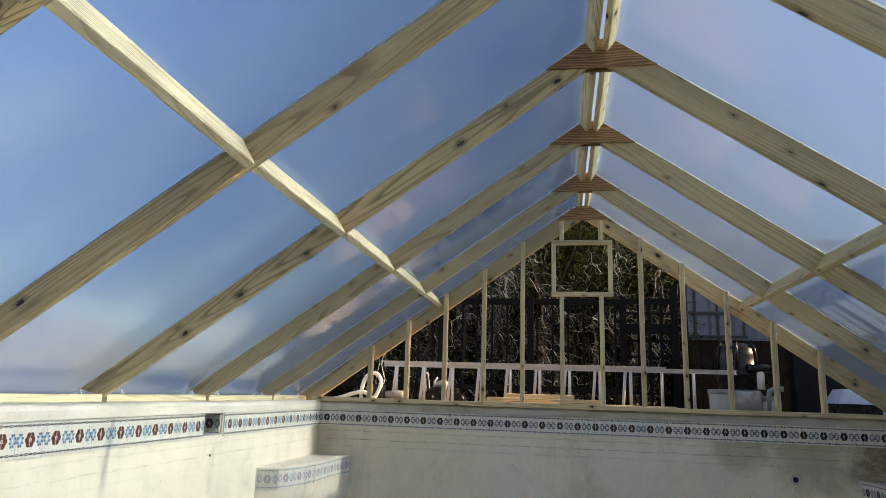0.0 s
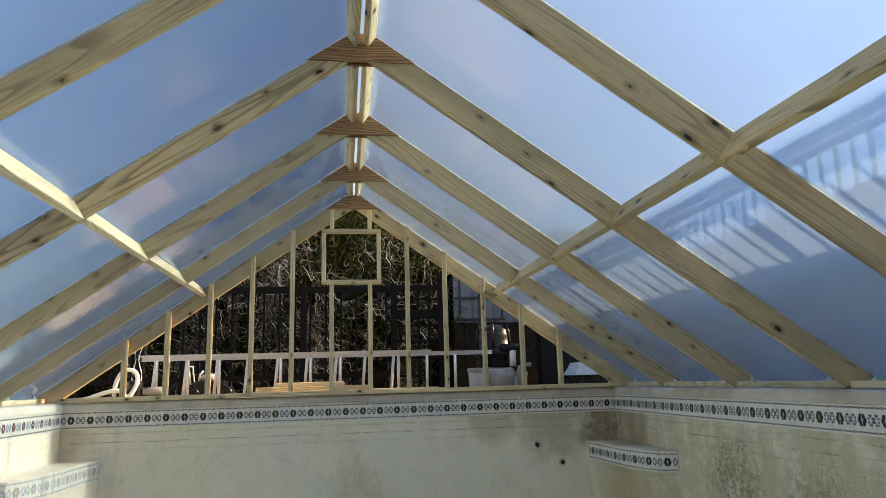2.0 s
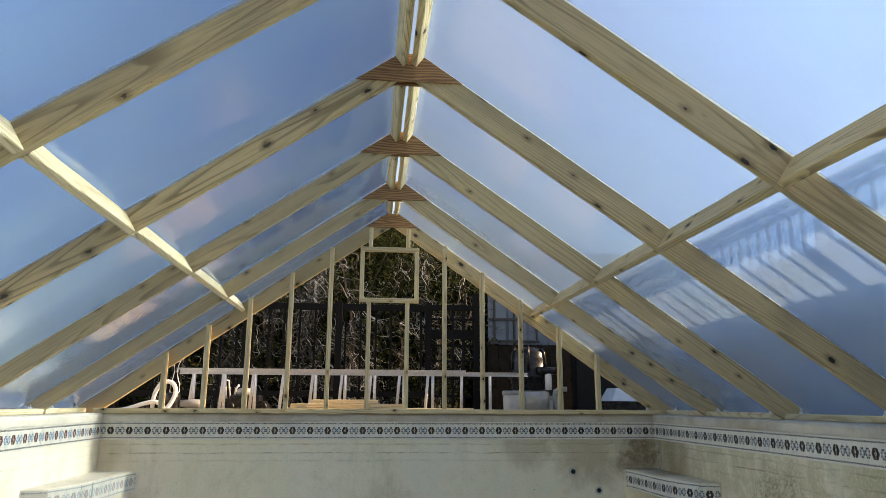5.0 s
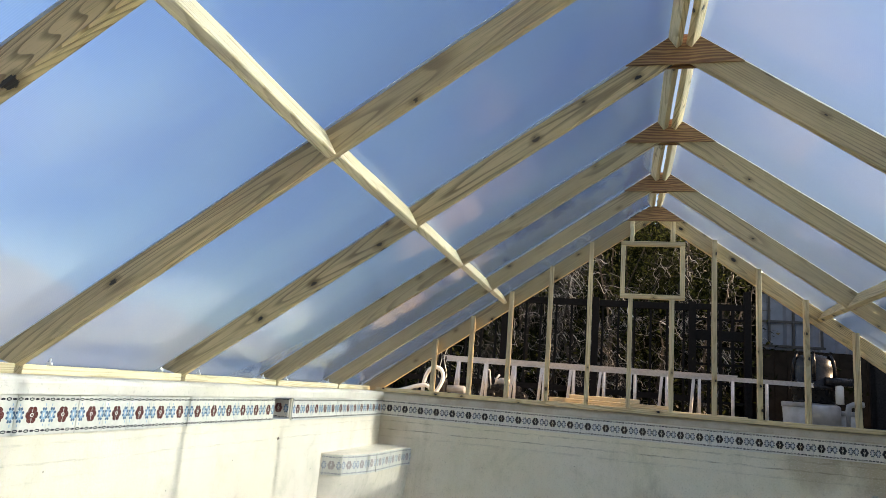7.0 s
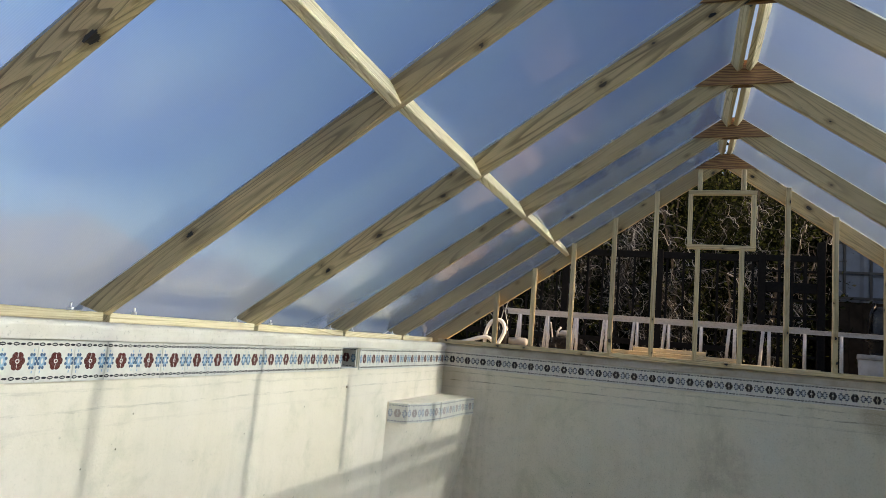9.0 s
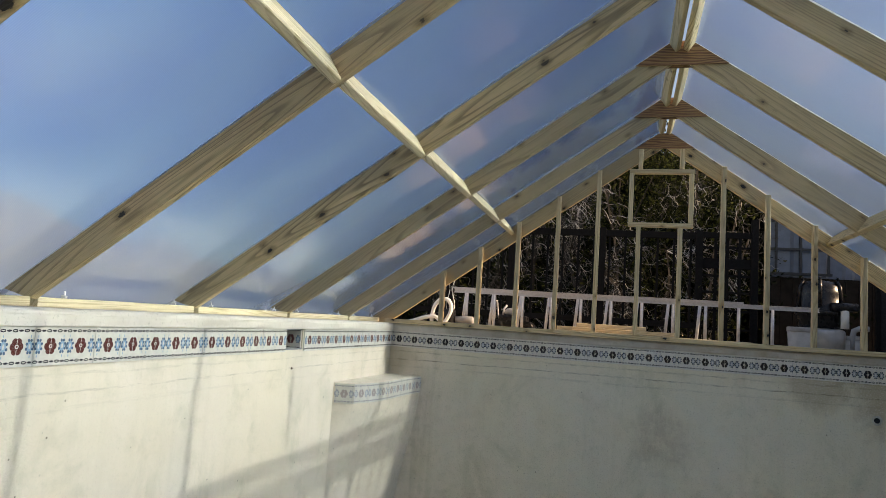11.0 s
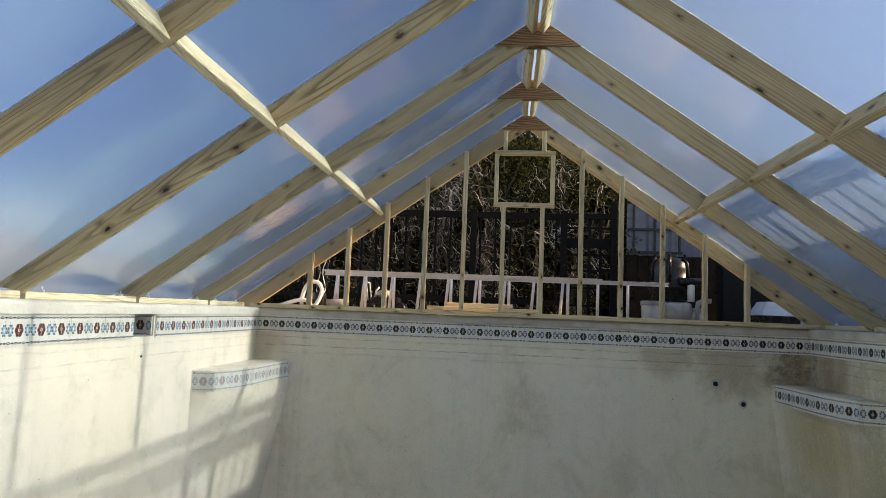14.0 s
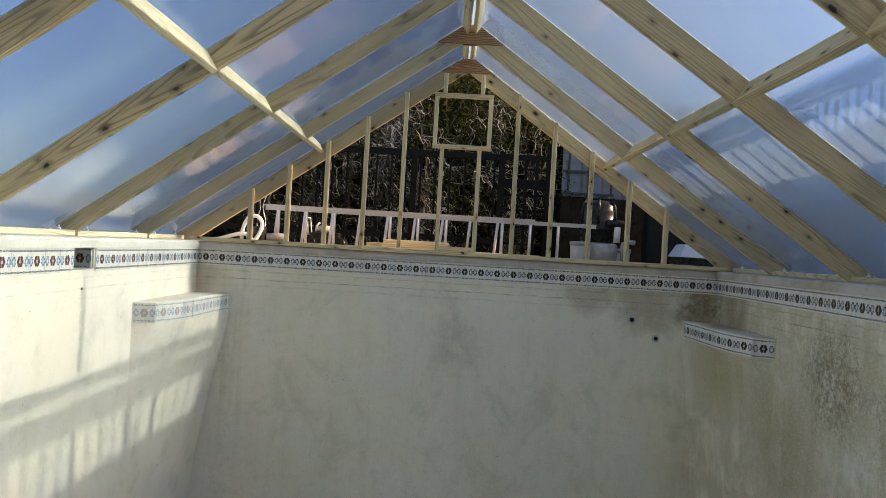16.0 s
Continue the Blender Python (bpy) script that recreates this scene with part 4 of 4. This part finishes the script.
for x in (3.17, 3.30, 3.44):
    bar(x, x + 0.035, GZ, 1.27, 0.016)

# boundary fence beside the pool: boards below, open pickets above
bf = empty("boundary_fence", "off-white board fence with an open picket top beside the pool", "fence", "", (6.0, 1.0, GZ))
bfi = Matrix.Translation((-6.0, -1.0, -GZ))
FY0, FY1 = -4.6, 9.2
bm = bmesh.new()
box(bm, (5.970, FY0, 1.842), (6.030, FY1, 1.928), 0.004)
part("top_rail", bm, FENCE_WHITE, bf, "", bfi)
bm = bmesh.new()
box(bm, (5.975, FY0, 1.752), (6.025, FY1, 1.806), 0.004)
part("rail", bm, FENCE_WHITE, bf, "", bfi)
for z in (0.15, 1.31):
    bm = bmesh.new()
    box(bm, (6.012, FY0, z), (6.05, FY1, z + 0.085), 0.004)
    part("rail", bm, FENCE_WHITE, bf, "", bfi)
bm = bmesh.new()
box(bm, (-0.010, -0.070, 0.02), (0.010, 0.070, 1.43), 0.003)
board_me = mesh_of(bm, "board", FENCE_WHITE)
bm = bmesh.new()
box(bm, (-0.012, -0.017, 1.43), (0.012, 0.017, 1.892), 0.003)
picket_me = mesh_of(bm, "picket", FENCE_WHITE)
y = FY0 + 0.07
while y < FY1:
    part("board", board_me, None, bf, "", Matrix.Translation((0, y - 1.0, rng.uniform(-0.004, 0.004))))
    y += 0.1405
y = FY0 + 0.1
while y < FY1:
    part("picket", picket_me, None, bf, "", Matrix.Translation((0, y - 1.0, 0)))
    y += 0.172
for y in np.arange(FY0, FY1, 2.4):
    bm = bmesh.new()
    box(bm, (6.052, y - 0.045, GZ), (6.14, y + 0.045, 1.90), 0.006)
    part("post", bm, FENCE_WHITE, bf, "", bfi)


# added pale bank outside the low side of the roof, warming the sheets near the eave
NB = 72
V, F = [], []
for i in range(NB):
    y = 0.5 + i * 0.32
    top = (1.30 if y < 6 else 1.30 - 0.05 * (y - 6)) + 0.16 * math.sin(1.9 * y) + 0.07 * math.sin(5.3 * y + 1)
    top = max(top, 0.45)
    for x, f in ((-4.6, -0.05), (-5.3, 0.42), (-5.9, 0.86), (-6.5, 1.0), (-8.0, 0.72), (-9.5, -0.05)):
        V.append((x + 0.15 * math.sin(2.7 * y), y, GZ + f * (top - GZ) + (0.05 * math.sin(7 * y + x) if f > 0 else 0)))
for i in range(NB - 1):
    for q in range(5):
        F.append((i * 6 + q, i * 6 + q + 6, i * 6 + q + 7, i * 6 + q + 1))
me = bpy.data.meshes.new("earth_bank")
me.from_pydata(V, [], F)
me.materials.append(BANK_BEIGE)
tagged(part("earth_bank", me, None), "pale bank added for a warm tone behind the low-side sheets", "earth bank", kind="structure")


# ---- brush and woods ----
def strips(paths, name, mat):
    """Thin three-sided twigs along paths of (points, start radius)."""
    V, F = [], []
    for pts, r0 in paths:
        n = len(pts)
        base = len(V)
        for i, p in enumerate(pts):
            r = r0 * (1 - 0.75 * i / n)
            for a in (0.0, 2.09, 4.19):
                V.append((p[0] + r * math.cos(a), p[1] + r * math.sin(a) * 0.7, p[2] + r * math.sin(a + 0.8) * 0.7))
        for i in range(n - 1):
            for a in range(3):
                q = base + 3 * i
                F.append((q + a, q + (a + 1) % 3, q + 3 + (a + 1) % 3, q + 3 + a))
    me = bpy.data.meshes.new(name)
    me.from_pydata(V, [], F)
    me.materials.append(mat)
    return me


def leaves(g, centres, spread, count, size, name, mat):
    """Small folded leaves in clumps."""
    c = np.repeat(np.array(centres), count, axis=0)
    p = c + g.normal(0, 1, c.shape) * np.array(spread)
    n = len(p)
    a = g.normal(0, 1, (n, 3))
    a /= np.linalg.norm(a, axis=1)[:, None]
    b = np.cross(a, g.normal(0, 1, (n, 3)))
    b /= np.linalg.norm(b, axis=1)[:, None]
    s = (size * g.uniform(0.5, 1.3, n))[:, None]
    w = np.cross(a, b) * 0.25
    V = np.stack([p - a * s, p + b * s * 0.42 + w * s, p + a * s, p - b * s * 0.42 + w * s], 1).reshape(-1, 3)
    F = np.arange(n * 4).reshape(-1, 4)
    me = bpy.data.meshes.new(name)
    me.from_pydata(V.tolist(), [], F.tolist())
    me.materials.append(mat)
    return me


def shrub(x, y, h, seed, twigs, leafy, lean=0.0):
    g = np.random.default_rng(seed)
    ob = empty("shrub", "tangled half-bare shrub with pale twigs and dark leaves", "shrub", "brush", (x, y, GZ))
    stems, thin, tips = [], [], []
    for s in range(5):
        p = np.array([g.uniform(-0.25, 0.25), g.uniform(-0.2, 0.2), 0.0])
        d = np.array([g.uniform(-0.22, 0.22) + lean, g.uniform(-0.15, 0.15), 1.0])
        pts = [tuple(p)]
        for i in range(12):
            d = d + g.normal(0, 0.10, 3) * (1, 1, 0.3)
            p = p + d / np.linalg.norm(d) * h / 12
            pts.append(tuple(p))
            tips.append(p.copy())
        stems.append((pts, 0.028))
    for t in range(twigs):
        p = tips[g.integers(len(tips))].copy()
        d = g.normal(0, 1, 3) * (1, 0.7, 0.7)
        d[2] += g.uniform(-0.5, 0.4)
        pts = [tuple(p)]
        ln = g.uniform(0.2, 0.70)
        droop = g.uniform(-0.25, 0.05)
        for i in range(11):
            d = d / np.linalg.norm(d) + g.normal(0, 0.55, 3)
            d[2] += droop
            p = p + d / np.linalg.norm(d) * ln / 11
            pts.append(tuple(p))
        thin.append((pts, g.uniform(0.0026, 0.0070)))
    part("trunk", strips(stems, "trunk", BARK), None, ob)
    tagged(part("twig_tangle", strips(thin, "twig_tangle", TWIG), None, ob), "bare pale grey twigs", kind="stuff")
    if leafy:
        cs = [tips[g.integers(len(tips))] + g.normal(0, 0.25, 3) for _ in range(leafy)]
        part("crown", leaves(g, cs, (0.15, 0.15, 0.13), 64, 0.034, "crown", LEAF), None, ob, "dark green and yellowish leaves")
    return ob


for x, y, h, seed, tw, lf in ((-0.55, 9.3, 1.5, 1, 260, 16), (0.20, 9.2, 2.0, 2, 330, 16), (1.05, 9.4, 2.5, 3, 520, 5), (1.75, 9.1, 2.4, 4, 520, 4), (2.35, 9.3, 1.25, 10, 300, 6), (2.50, 9.7, 3.0, 5, 16, 110),
                              (3.12, 9.25, 2.6, 6, 520, 34), (3.3, 10.6, 3.0, 7, 50, 110), (0.6, 10.3, 3.0, 8, 180, 20), (2.1, 10.4, 3.0, 9, 30, 60)):
    shrub(x, y, h, seed, tw, lf)


def tree(x, y, h, seed):
    g = np.random.default_rng(seed)
    ob = empty("tree", "dense dark evergreen tree behind the brush", "tree", "woods", (x, y, GZ))
    p, d = np.zeros(3), np.array([0, 0, 1.0])
    pts = [tuple(p)]
    for i in range(10):
        d = d + g.normal(0, 0.05, 3)
        p = p + d / np.linalg.norm(d) * h / 10
        pts.append(tuple(p))
    bm = bmesh.new()
    tube(bm, pts, [0.13 * (1 - 0.085 * i) for i in range(11)], 9)
    tr = part("trunk", bm, BARK, ob)
    limbs, cs = [], []
    for i in range(34):
        z = h * g.uniform(0.06, 0.97)
        a, ln = g.uniform(0, 6.28), (1.35 * (1 - z / h) + 0.45) * g.uniform(0.7, 1.2)
        q = [(ln * s * math.cos(a) , ln * s * math.sin(a), z + 0.25 * s - 0.3 * s * s) for s in (0, 0.35, 0.7, 1.0)]
        limbs.append((q, 0.03))
        cs += [np.array(q[k]) + g.normal(0, 0.15, 3) for k in (1, 2, 2, 3, 3)]
    tagged(part("branch_mass", strips(limbs, "branch_mass", BARK), None, ob), kind="stuff")
    part("crown", leaves(g, cs, (0.26, 0.26, 0.20), 52, 0.062, "crown", LEAF_DARK), None, ob, "dense foliage coloured as in deep shade")


k = 0
for row, (y0, x0, x1, n) in enumerate(((11.6, -1.4, 5.2, 8), (12.8, -1.6, 7.4, 10), (14.2, -1.8, 9.0, 10))):
    for i in range(n):
        k += 1
        tx = x0 + (x1 - x0) * i / (n - 1) + rng.uniform(-0.25, 0.25)
        th = rng.uniform(2.9, 3.5) * (1.0 - 0.07 * abs(i - (n - 1) / 2))
        tree(tx, y0 + rng.uniform(-0.3, 0.3), min(th, max(1.5, 1.9 + 1.0 * tx)) * (1.15 if 1.2 < tx < 3.8 else 1.0), 50 + k)

# ---- tiles, last ----
for i in range(32):
    tile_at(0.010 + TILE * (i + 0.5), FAR - 0.0045, ZC, 0, wall_far, SHADED_ME)
y = FAR - 0.012 - TILE / 2
while y > NEAR + 0.1:
    tile_at(W - 0.0045, y, ZC, -90, wall_right, SHADED_ME)
    y -= TILE
y = FAR - 0.012 - TILE / 2
while y > NEAR + 0.1:
    if y + TILE / 2 <= SKIM[0] + 0.01 or y - TILE / 2 >= SKIM[1] - 0.012:
        tile_at(0.0045, y, ZC, 90, wall_left)
        y -= TILE
    else:
        y = SKIM[0] - TILE / 2
tile_at(-0.200, SKIM[0] + 0.085, ZC + 0.004, 90, wall_left)
tile_at(-0.085, SKIM[1] - 0.010, ZC + 0.004, 0, wall_left)


def ledge_tiles(parent, mirror, dy):
    pts = [Vector((x, y + dy * (FAR - y) / 1.26)) for x, y in LEDGE]
    pos, need = [], TILE * 0.5 + 0.01
    acc = 0.0
    for a, b in zip(pts, pts[1:]):
        ln = (b - a).length
        while acc + ln >= need:
            s = (need - acc) / ln
            p = a.lerp(b, s)
            d = (b - a).normalized()
            pos.append((p, d))
            need += TILE
        acc += ln
    for p, d in pos[:9]:
        nx = Vector((d.y, -d.x))
        turn = math.degrees(math.atan2(nx.x, -nx.y))
        q = p - nx * 0.001
        if mirror:
            tile_at(W - q.x, q.y, LEDGE_Z - 0.082, -turn, parent, SHADED_ME)
        else:
            tile_at(q.x, q.y, LEDGE_Z - 0.082, turn, parent, FADED_ME)


ledge_tiles(ledge_l, False, 0.0)
ledge_tiles(ledge_r, True, 0.09)
